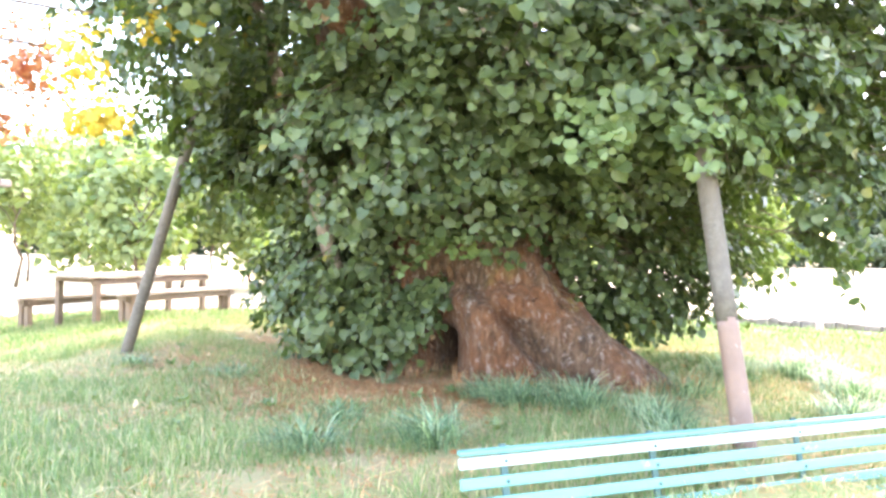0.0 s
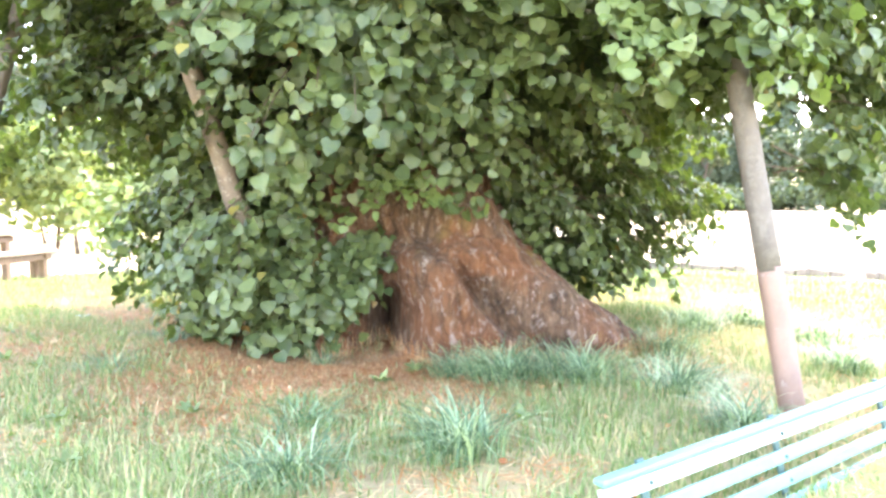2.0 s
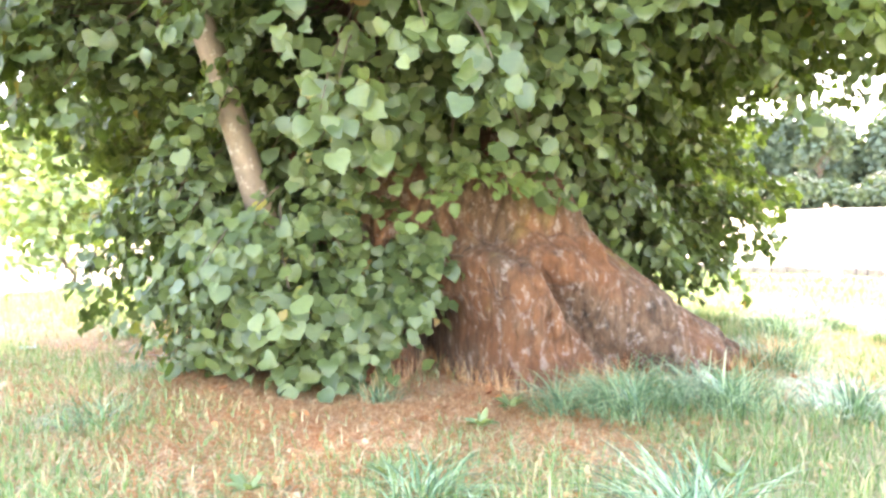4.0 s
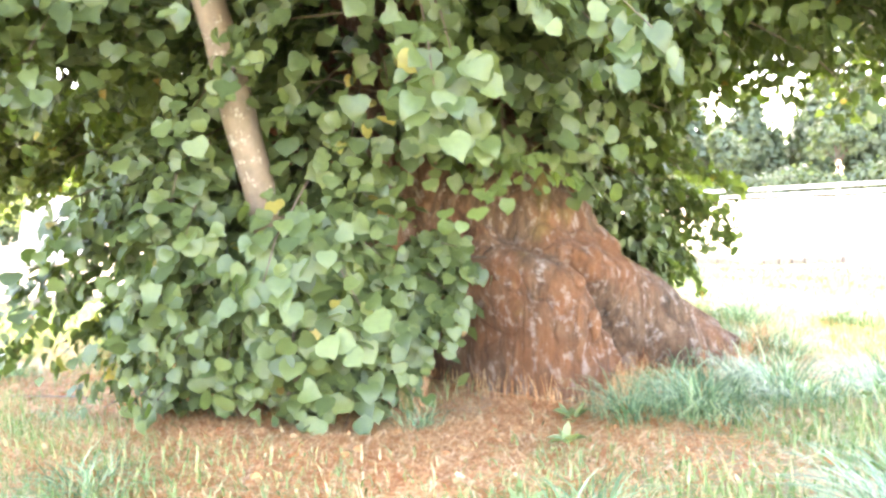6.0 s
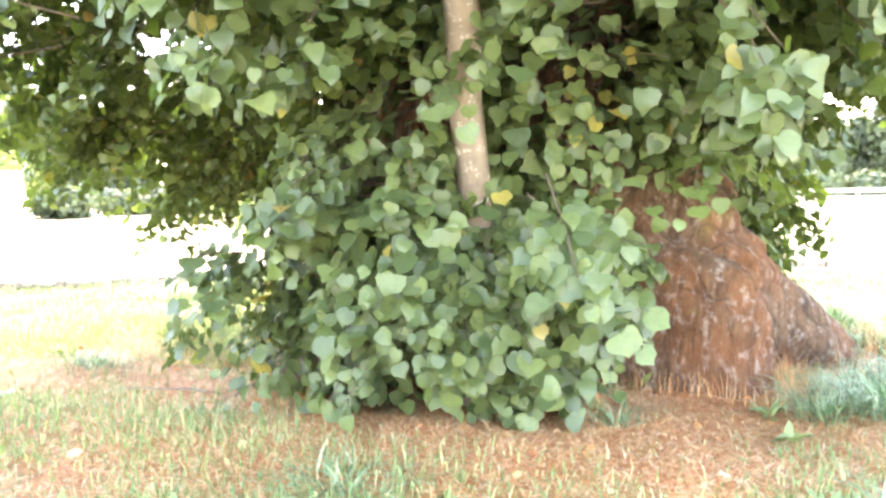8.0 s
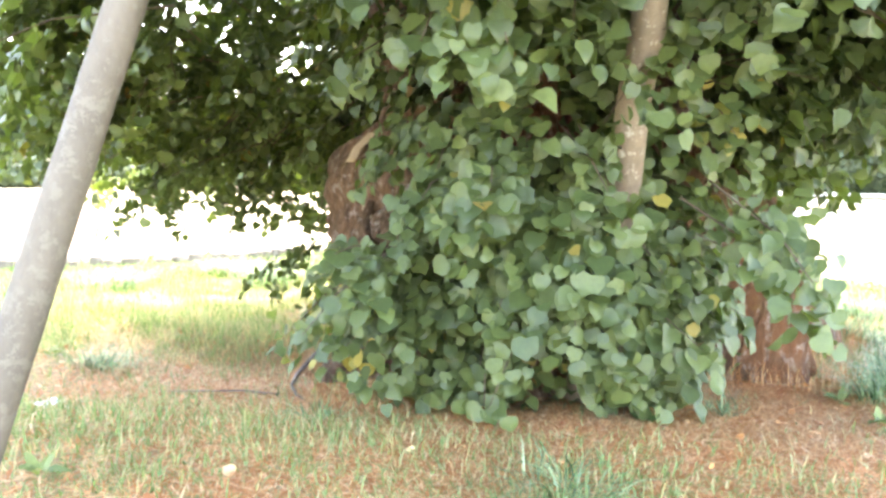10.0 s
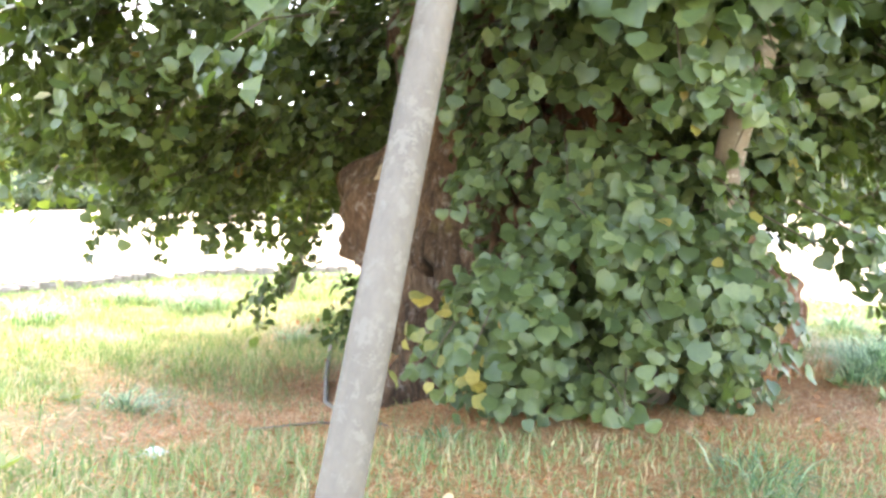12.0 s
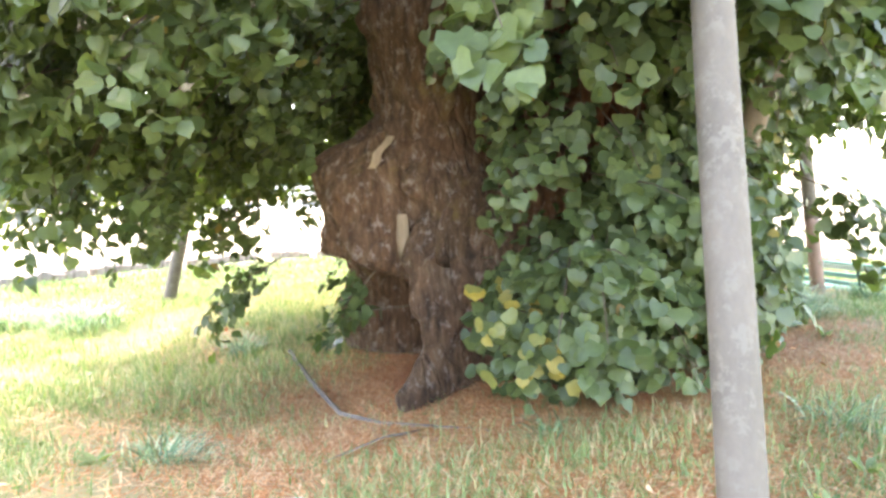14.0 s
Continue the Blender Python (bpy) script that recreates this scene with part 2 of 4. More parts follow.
def tube(points, radii, sides=8, wobble=0.0, seed=0):
    """Vertices and faces of a bent, tapered limb with rounded-off ends."""
    rng = np.random.RandomState(seed)
    pts = [Vector(p) for p in points]
    verts, faces = [], []
    for i, p in enumerate(pts):
        d = (pts[min(i + 1, len(pts) - 1)] - pts[max(i - 1, 0)]).normalized()
        side = d.cross(Vector((0.31, 0.87, 0.38))).normalized()
        other = d.cross(side)
        for k in range(sides):
            a = 2 * math.pi * k / sides
            r = radii[i] * (1 + wobble * (rng.rand() - 0.5))
            verts.append(p + (side * math.cos(a) + other * math.sin(a)) * r)
    for i in range(len(pts) - 1):
        for k in range(sides):
            k2 = (k + 1) % sides
            faces.append((i * sides + k, i * sides + k2, (i + 1) * sides + k2, (i + 1) * sides + k))
    faces.append(tuple(range(sides))[::-1])
    faces.append(tuple((len(pts) - 1) * sides + k for k in range(sides)))
    return verts, faces


def bend(a, b, n, sag=0.0, jitter=0.0, seed=0):
    rng = np.random.RandomState(seed)
    a, b = Vector(a), Vector(b)
    out = []
    for i in range(n + 1):
        t = i / n
        p = a.lerp(b, t) + Vector((0, 0, sag * 4 * t * (1 - t)))
        if 0 < i < n:
            p += Vector(rng.normal(0, jitter, 3))
        out.append(p)
    return out


HEART = np.array([(0, 0.0, 0), (0, 0.38, -0.03), (0, 0.68, -0.07), (0.0, 0.93, -0.2)]
                 + [(k * x, y, z) for k in (-1, 1) for x, y, z in ((0.22, -0.06, 0.05), (0.47, 0.03, 0.1), (0.57, 0.29, 0.11), (0.47, 0.57, 0.04), (0.2, 0.77, -0.07))])
HEART_F = np.array([(0, 5, 4), (0, 6, 5), (0, 1, 6), (1, 7, 6), (1, 2, 7), (2, 8, 7), (2, 3, 8), (0, 9, 10), (0, 10, 11), (0, 11, 1), (1, 11, 12), (1, 12, 2), (2, 12, 13), (2, 13, 3)])
LOBED = np.array([(0, 0.0, 0), (0, 0.5, 0.04), (0, 1.0, -0.1), (-0.3, -0.1, 0), (-0.55, 0.35, -0.05), (-0.22, 0.5, 0.02), (-0.38, 0.78, -0.08), (0.3, -0.1, 0), (0.55, 0.35, -0.05), (0.22, 0.5, 0.02), (0.38, 0.78, -0.08)])
LOBED_F = np.array([(0, 4, 3), (0, 5, 4), (0, 1, 5), (1, 6, 5), (1, 2, 6), (0, 7, 8), (0, 8, 9), (0, 9, 1), (1, 9, 10), (1, 10, 2)])


def leaf_frames(pos, normal, tip):
    n = normal / np.linalg.norm(normal, axis=1, keepdims=True)
    y = tip - (tip * n).sum(1, keepdims=True) * n
    y /= np.linalg.norm(y, axis=1, keepdims=True) + 1e-9
    x = np.cross(y, n)
    return x, y, n


def leaves_mesh(name, pos, normal, tip, size, material, parent, shape=(HEART, HEART_F), label=""):
    """Many leaves in one mesh, each with its own place, turn and size."""
    x, y, n = leaf_frames(pos, normal, tip)
    sv, sf = shape
    vary = np.random.RandomState(len(pos) + 1)
    wide, curl = vary.uniform(0.78, 1.12, (len(pos), 1, 1)), vary.uniform(0.0, 1.9, (len(pos), 1, 1))
    v = pos[:, None, :] + size[:, None, None] * (wide * sv[None, :, 0:1] * x[:, None] + sv[None, :, 1:2] * y[:, None] + curl * sv[None, :, 2:3] * n[:, None])
    wob = np.random.RandomState(len(pos)).normal(0, 0.03, v.shape)
    v = (v + wob * size[:, None, None]).reshape(-1, 3)
    f = (sf[None] + len(sv) * np.arange(len(pos))[:, None, None]).reshape(-1, 3)
    me = bpy.data.meshes.new(name)
    me.vertices.add(len(v))
    me.vertices.foreach_set("co", v.ravel())
    me.loops.add(f.size)
    me.loops.foreach_set("vertex_index", f.ravel())
    me.polygons.add(len(f))
    me.polygons.foreach_set("loop_start", np.arange(0, f.size, 3))
    me.polygons.foreach_set("use_smooth", np.ones(len(f), dtype=bool))
    me.update()
    me.validate()
    me.materials.append(material)
    ob = new(name, me)
    ob.parent = parent
    ob["kind"] = "stuff"
    if label:
        ob["label"] = label
    return ob


# ---- ground ----
rad = np.concatenate([np.linspace(0, 12, 121), np.geomspace(12.4, 900, 60)])
th = np.linspace(0, 2 * math.pi, 241)[:-1]
gx, gy = (rad[:, None] * np.cos(th)).ravel(), (rad[:, None] * np.sin(th)).ravel() + 6.5
gv = np.stack([gx, gy, ground_z(gx, gy)], 1)
idx = np.arange(len(rad) * len(th)).reshape(len(rad), len(th))
nxt = np.roll(idx, -1, axis=1)
gf = np.stack([idx[:-1], idx[1:], nxt[1:], nxt[:-1]], -1).reshape(-1, 4)
ground = mesh_object("ground", gv, gf, M_GROUND, smooth=True)
tagged(ground, "grassy mound with dry brown litter and pale mown field beyond", "ground", kind="structure")

# ---- the old linden ----
linden = thing("linden_tree", "huge old linden with hollow flaring brown trunk and dense green leaves", "tree", at=TREE)
inv = Matrix.Translation(-TREE)


def bump_at(th_deg, centre, width):
    d = (th_deg - centre + 180) % 360 - 180
    return np.exp(-(d / width) ** 2)


def smooth_step(z, lo, hi):
    t = np.clip((z - lo) / (hi - lo), 0, 1)
    return t * t * (3 - 2 * t)


def trunk_radius(a, z):
    """Radius of the bole at the angle a (degrees from +x towards +y) and height z."""
    r = 1.07 - 0.07 * np.clip(z - 0.5, 0, 3)
    low = np.exp(-np.clip(z - 0.3, -0.5, 9) / 0.75)
    # the great root flare: its ridge swings round to the east as it comes down
    ridge = np.clip(-40 - 30 * (z - 0.5), -80, -30)
    d = (a - ridge + 180) % 360 - 180
    flare = 1.1 * np.exp(-(np.clip(z, 0.3, 9) - 0.5) / 0.72)
    r = r + flare * np.exp(-(d / np.where(d < 0, 25, 19)) ** 2)
    # the front rib beside it, which stops at a ledge under bare recessed wood
    rib = (0.3 + 0.28 * (1 - z) + 0.14 * np.exp(-(z - 0.3) / 0.14)) * (1 - smooth_step(z, 1.1, 1.26))
    dl = (a + 86 + 180) % 360 - 180
    r = r + np.clip(rib, 0, 1) * np.exp(-(dl / np.where(dl < 0, 9.5, 14)) ** 2)
    # the cleft between the two, slanting down
    cleft = -61 - 36 * (z - 0.5)
    r = r - 0.17 * np.clip((1.35 - z) / 0.25, 0, 1) * bump_at(a, cleft, 3.4)
    r = r - 0.1 * np.exp(-((z - 1.4) / 0.16) ** 4) * bump_at(a, -94, 15)
    r = r + 0.14 * smooth_step(z, 1.5, 1.9) * bump_at(a, -118, 16) - 0.22 * smooth_step(z, 1.6, 2.0) * bump_at(a, -97, 5)
    # the small hollow at the foot
    r = r - 0.95 * np.exp(-((z - 0.6) / 0.25) ** 4) * bump_at(a, -106, 9)
    # overhanging burl, the hollow under it, the buttress beside the hollow
    r = r + 0.62 * np.exp(-((z - 1.38) / 0.46) ** 4) * bump_at(a, 113, 20)
    r = r + 0.42 * np.exp(-((z - 2.5) / 0.9) ** 2) * bump_at(a, 118, 17)
    edge = 0.82 + 0.012 * np.clip(132 - a, -30, 30)
    r = r - 0.98 * (1 - smooth_step(z, edge - 0.08, edge + 0.12)) * smooth_step(z, 0.22, 0.4) * bump_at(a, 121, 12)
    r = r + 0.3 * (1 - smooth_step(z, 0.9, 1.3)) * bump_at(a, 92, 15)
    r = r + 0.55 * np.exp(-np.clip(z - 0.35, 0, 9) / 0.4) * bump_at(a, 143, 7)
    r = r + 0.22 * bump_at(a, 141, 6) * np.exp(-((z - 0.95) / 0.6) ** 2)
    r = r - 0.8 * smooth_step(z, 1.3, 2.1) * bump_at(a, 149, 8)
    r = r + 0.2 * low * (bump_at(a, 30, 20) + bump_at(a, 80, 15) + bump_at(a, 200, 12) + bump_at(a, 235, 10))
    return r


na, nz = 420, 170
A, Z = np.meshgrid(np.linspace(-180, 180, na, endpoint=False), np.linspace(0.15, 3.4, nz))
rr = trunk_radius(A, Z)
tv = np.empty((nz, na, 3))
for i in range(nz):
    for j in range(na):
        a, z = math.radians(A[i, j]), Z[i, j]
        p = Vector((math.cos(a) * 7, math.sin(a) * 7, z * 2.2))
        knob = noise.noise(Vector((p.x * 0.35, p.y * 0.35, z * 1.5)))
        ridge = abs(noise.noise(p)) * 0.09 + abs(noise.noise(p * 1.45 + Vector((5, 3, 1)))) * 0.08 + abs(noise.noise(p * 2.3)) * 0.05 + noise.noise(p * 5) * 0.012 + knob * 0.12 + abs(noise.noise(Vector((p.x * 0.9, p.y * 0.9, z * 4.5)))) * 0.1 + noise.noise(Vector((p.x * 0.8, p.y * 0.8, z * 3.3))) * 0.05
        r = rr[i, j] - 0.09 + ridge
        tv[i, j] = (r * math.cos(a), r * math.sin(a), z)
idx = np.arange(na * nz).reshape(nz, na)
nxt = np.roll(idx, -1, axis=1)
tf = np.stack([idx[:-1], nxt[:-1], nxt[1:], idx[1:]], -1).reshape(-1, 4)
mesh_object("trunk", tv.reshape(-1, 3), tf.tolist() + [tuple(idx[-1])], M_BARK, linden, True, "furrowed brown bark with rusty moss and pale lichen")


def limb(name, points, radii, material=M_BARK, sides=10, wobble=0.25, seed=1, label=""):
    v, f = tube([Vector(p) - TREE for p in points], radii, sides, wobble, seed)
    return mesh_object(name, v, f, material, linden, True, label)


limb("stem", [(-0.72, 6.85, 0.35), (-0.84, 6.7, 1.0), (-1.02, 6.54, 1.55), (-1.1, 6.5, 1.85), (-1.18, 6.42, 2.15), (-1.3, 6.35, 2.5), (-1.7, 6.1, 4.0)],
     [0.09, 0.085, 0.075, 0.07, 0.07, 0.06, 0.05], M_LIMB, 12, 0.2, 2, "pale speckled young stem")
for i, (ang, reach, rise, r0) in enumerate(((-100, 3.2, 3.2, 0.4), (-40, 3.5, 3.0, 0.38), (20, 3.4, 3.3, 0.36), (80, 3.2, 3.2, 0.4), (135, 3.0, 4.0, 0.42), (185, 3.0, 3.4, 0.36), (230, 2.8, 3.6, 0.34), (60, 1.0, 6.0, 0.5))):
    ca, sa = math.cos(radians(ang)), math.sin(radians(ang))
    pts = [TREE + Vector((ca * (0.55 + reach * t ** 1.2), sa * (0.55 + reach * t ** 1.2), 2.6 + rise * t)) for t in (0, 0.15, 0.35, 0.6, 0.85, 1)]
    limb("bough", pts, [r0, r0 * 0.85, r0 * 0.65, r0 * 0.5, r0 * 0.35, r0 * 0.2], M_BARK, 12, 0.3, 10 + i)

limb("bough", [(0.0, 6.9, 2.2), (-0.35, 6.1, 2.85), (-0.7, 5.4, 3.25), (-1.2, 4.9, 3.55)], [0.24, 0.2, 0.17, 0.1], M_BARK, 12, 0.3, 31)

limb("stub", [TREE + Vector((-1.0, 0.72, 1.05)), TREE + Vector((-1.16, 0.74, 1.16)), TREE + Vector((-1.2, 0.72, 1.3)), TREE + Vector((-1.19, 0.68, 1.4))], [0.045, 0.034, 0.03, 0.026], M_BARK, 9, 0.3, 41, "broken stub of a small branch")

# foliage: lobes of hanging sprays round the bole
rng = np.random.RandomState(7)
LOBES = []          # centre, radii, sprays, kind of place


def lobe(x, y, z, rx, ry, rz, sprays):
    LOBES.append((np.array((x, y, z)), np.array((rx, ry, rz)), sprays))


# suckers at the foot, west side
lobe(-0.68, 6.75, 0.95, 0.5, 0.5, 0.55, 46)
lobe(-1.0, 7.2, 1.0, 0.65, 0.65, 0.6, 60)
lobe(-1.05, 7.5, 0.8, 0.45, 0.38, 0.34, 36)
lobe(-0.42, 6.5, 1.05, 0.24, 0.2, 0.2, 16)
lobe(-0.2, 6.5, 1.14, 0.16, 0.12, 0.16, 16)
# middle height, over the flare and above the suckers
lobe(-0.5, 6.45, 2.0, 0.4, 0.4, 0.34, 34)
lobe(-1.85, 6.7, 2.3, 0.4, 0.35, 0.28, 26)
lobe(-0.9, 7.25, 1.9, 0.55, 0.6, 0.6, 56)
lobe(0.45, 6.2, 2.12, 0.75, 0.45, 0.36, 46)
lobe(1.4, 6.75, 1.75, 0.55, 0.4, 0.5, 40)
lobe(1.9, 6.95, 1.3, 0.42, 0.35, 0.45, 40)
lobe(1.6, 6.85, 1.08, 0.4, 0.25, 0.2, 22)
lobe(2.35, 6.75, 1.38, 0.3, 0.22, 0.1, 6)
lobe(2.4, 7.2, 1.5, 0.6, 0.6, 0.6, 40)
lobe(-1.3, 6.95, 1.55, 0.4, 0.4, 0.3, 26)
lobe(-0.72, 6.6, 1.5, 0.28, 0.28, 0.25, 18)
# beside the pale stem, left and right of it
lobe(-1.8, 7.1, 2.65, 0.4, 0.45, 0.4, 22)
lobe(-0.6, 6.15, 2.6, 0.4, 0.4, 0.4, 24)
# upper ring
for k in range(22):
    a = 2 * math.pi * k / 22 + rng.uniform(-0.1, 0.1)
    far_side = 0.5 + 0.5 * math.cos(a - radians(45))
    rr_ = rng.uniform(2.2, 2.9) - 0.5 * (1 - far_side) - (0.45 if 175 < math.degrees(a) < 285 else 0)
    if 112 < math.degrees(a) < 181 or 194 < math.degrees(a) < 243:
        continue
    lobe(TREE.x + rr_ * math.cos(a), TREE.y + rr_ * math.sin(a), (rng.uniform(2.8, 3.1) if a < 0.2 or a > 5.2 else rng.uniform(2.45, 2.9) - 0.4 * far_side), 0.8, 0.8, rng.uniform(0.55, 0.75), 58)
for k in range(16):
    a = 2 * math.pi * k / 16 + rng.uniform(-0.1, 0.1)
    if 105 < math.degrees(a) < 168:
        continue
    lobe(TREE.x + 1.5 * math.cos(a), TREE.y + 1.5 * math.sin(a), rng.uniform(2.6, 3.0), 0.7, 0.7, 0.6, 40)
for k in range(20):
    a = 2 * math.pi * k / 20 + rng.uniform(-0.1, 0.1)
    rr_ = rng.uniform(2.6, 3.2)
    lobe(TREE.x + rr_ * math.cos(a), TREE.y + rr_ * math.sin(a), rng.uniform(3.4, 3.9), 0.9, 0.9, 0.7, 40)
# over the southern pole and round the western one
lobe(1.75, 4.75, 2.75, 0.7, 0.45, 0.45, 40)
lobe(0.7, 5.0, 3.05, 0.75, 0.45, 0.4, 38)
lobe(2.8, 5.2, 2.7, 0.65, 0.55, 0.5, 40)
lobe(-0.1, 5.6, 3.2, 0.6, 0.5, 0.4, 30)
lobe(3.6, 5.9, 2.75, 0.6, 0.6, 0.55, 36)
lobe(2.57, 4.96, 1.68, 0.1, 0.1, 0.22, 5)
lobe(2.65, 5.02, 2.12, 0.25, 0.2, 0.3, 11)
lobe(3.0, 5.3, 3.4, 0.8, 0.6, 0.5, 40)
lobe(2.1, 4.9, 3.4, 0.7, 0.5, 0.4, 30)
lobe(-2.45, 7.1, 3.0, 0.5, 0.6, 0.35, 30)
lobe(-2.0, 9.5, 2.4, 0.6, 0.6, 0.5, 46)
lobe(-1.5, 10.4, 2.15, 0.6, 0.6, 0.6, 46)
lobe(-2.2, 8.9, 3.0, 0.6, 0.5, 0.4, 30)
# lone sprays that hang out of the mass
lobe(-1.32, 6.4, 1.96, 0.1, 0.1, 0.06, 2)
lobe(-0.56, 6.6, 0.8, 0.2, 0.2, 0.22, 12)
lobe(-0.6, 6.5, 0.7, 0.2, 0.14, 0.12, 12)
lobe(-1.15, 6.72, 1.25, 0.3, 0.3, 0.3, 24)
lobe(1.65, 4.62, 2.75, 0.5, 0.3, 0.35, 26)
lobe(-1.75, 7.5, 1.1, 0.2, 0.25, 0.15, 5)
lobe(-1.05, 5.95, 1.33, 0.2, 0.2, 0.1, 4)
# drooping sprays of the north and east side
lobe(-0.9, 10.2, 2.0, 0.7, 0.6, 0.65, 56)
lobe(-1.3, 9.6, 2.55, 0.7, 0.6, 0.5, 50)
lobe(-0.3, 9.5, 0.88, 0.25, 0.2, 0.1, 3)
lobe(-0.1, 9.7, 1.2, 0.3, 0.25, 0.08, 2)
lobe(-0.62, 8.85, 0.82, 0.08, 0.12, 0.14, 3)
lobe(-2.75, 7.85, 2.2, 0.2, 0.2, 0.24, 6)
lobe(-0.2, 10.4, 1.9, 0.7, 0.6, 0.6, 46)
lobe(0.9, 10.2, 1.8, 0.8, 0.6, 0.6, 40)
lobe(2.9, 6.5, 2.8, 0.7, 0.7, 0.55, 44)
lobe(3.2, 8.2, 1.9, 0.7, 0.8, 0.7, 40)


def foliage(lobes, seed, per=(27, 40), size=(0.05, 0.096)):
    """Sprays of leaves that hang over the outside of each lobe: places, normals, tips, sizes and the twigs under them."""
    rng = np.random.RandomState(seed)
    P, N, T, S, twigs = [], [], [], [], []
    for c, r, sprays in lobes:
        for _ in range(sprays):
            d = rng.normal(size=3)
            d[2] *= 0.8
            d /= np.linalg.norm(d)
            o = c + d * r * rng.uniform(0.72, 1.08)
            if o[2] < 0.48:
                continue
            out = np.array((o[0] - TREE.x, o[1] - TREE.y, 0.0))
            out /= np.linalg.norm(out) + 1e-6
            axis = 0.6 * out + 0.5 * d + np.array((0, 0, -0.35)) + rng.normal(0, 0.25, 3)
            axis /= np.linalg.norm(axis)
            side = np.cross(axis, (0, 0, 1.0))
            side /= np.linalg.norm(side) + 1e-6
            n = rng.randint(*per)
            L = rng.uniform(0.3, 0.55)
            t = np.sort(rng.uniform(0, 1, n))
            lr = np.where(np.arange(n) % 2, 1.0, -1.0)
            droop = np.array((0, 0, -1.0)) * (t ** 2)[:, None] * 0.16
            stem = o + axis * (t[:, None] - 0.5) * L + droop
            pos = stem + side * (lr * rng.uniform(0.02, 0.11, n))[:, None] + rng.normal(0, 0.025, (n, 3))
            P.append(pos)
            N.append(0.55 * out + 0.35 * d + np.array((0, 0, 0.55)) + rng.normal(0, 0.36, (n, 3)))
            T.append(0.5 * axis + side * (lr * 0.45)[:, None] + np.array((0, 0, -0.6)) + rng.normal(0, 0.42, (n, 3)))
            S.append(rng.uniform(*size, n) * rng.uniform(0.85, 1.1))
            twigs.append((o - axis * L * 0.9 - 0.1 * out, o, o + axis * L * 0.45 + np.array((0, 0, -0.04))))
    return np.concatenate(P), np.concatenate(N), np.concatenate(T), np.concatenate(S), twigs


P, N, T, S, twigs = foliage(LOBES, 11)
keep = (P[:, 2] > ground_z(P[:, 0], P[:, 1]) + 0.06)
# the leaves are thin in front of the pale stem
q_ = np.clip((P[:, 2] - 1.5) / 1.1, 0, 1)
dx_, dy_ = P[:, 0] + 1.02 + 0.3 * q_, P[:, 1] - 6.54 + 0.2 * q_
ahead_, aside_ = -0.45 * dx_ - 0.89 * dy_, np.abs(0.89 * dx_ - 0.45 * dy_)
keep &= ~((P[:, 2] > 1.45) & (P[:, 2] < 2.7) & (ahead_ > 0) & (aside_ < 0.1 + 0.05 * ahead_) & (np.random.RandomState(8).rand(len(P)) < 0.4))
# a gap in the leaves before the upper bole
dx_, dy_ = P[:, 0] + 0.3, P[:, 1] - 6.57
ahead_, aside_ = -0.62 * dx_ - 0.78 * dy_, np.abs(0.78 * dx_ - 0.62 * dy_ - 0.06 * np.sin(P[:, 2] * 9))
keep &= ~((P[:, 2] > 1.85) & (P[:, 2] < 2.75) & (ahead_ > -0.25) & (aside_ < 0.24) & (np.random.RandomState(9).rand(len(P)) < 0.9))
P, N, T, S = P[keep], N[keep], T[keep], S[keep]
# the leaves that hang nearest to the path are objects of their own
near_leaf = np.where((P[:, 0] < -0.9) & (P[:, 2] < 1.5) & (P[:, 1] < 8.2) & (np.hypot(P[:, 0] + 0.4, P[:, 1] - 7.2) > 0.95))[0]
near_leaf = near_leaf[np.random.RandomState(3).permutation(len(near_leaf))[:300]]
rest = np.ones(len(P), bool)
rest[near_leaf] = False
P_NEAR, N_NEAR, T_NEAR, S_NEAR = P[near_leaf], N[near_leaf], T[near_leaf], S[near_leaf]
O = np.array(TREE)
leaves_mesh("foliage", P[rest] - O, N[rest], T[rest], S[rest], M_LEAF, linden, label="dense heart-shaped green leaves, a few yellowed")
yp, yn, yt, ys, _ = foliage([(np.array((-1.42, 7.9, 0.82)), np.array((0.2, 0.35, 0.2)), 5), (np.array((-0.5, 6.2, 2.05)), np.array((0.2, 0.2, 0.2)), 2)], 5, (4, 8))
fp, fn, ft, fs, _ = foliage([(np.array((1.45, 4.58, 2.42)), np.array((0.65, 0.22, 0.16)), 17), (np.array((0.05, 6.05, 1.62)), np.array((0.12, 0.1, 0.12)), 3)], 6)
leaves_mesh("fresh_foliage", fp - O, fn, ft, fs, M_FRESH_BACKLIT, linden, label="fresh light green leaves at the spray ends, backlight put into their colour")
leaves_mesh("yellowed_foliage", yp - O, yn, yt, ys, M_YELLOWED, linden, label="yellowing leaves")
tv_, tf_ = [], []
for a, b_, c in twigs[::2]:
    v, f = tube([a, b_, c], [0.006, 0.004, 0.002], 3)
    off = len(tv_)
    tv_ += [p - TREE for p in v]
    tf_ += [tuple(i + off for i in q) for q in f]
tw = mesh_object("twig_growth", tv_, tf_, M_TWIG, linden)
tw["kind"] = "stuff"

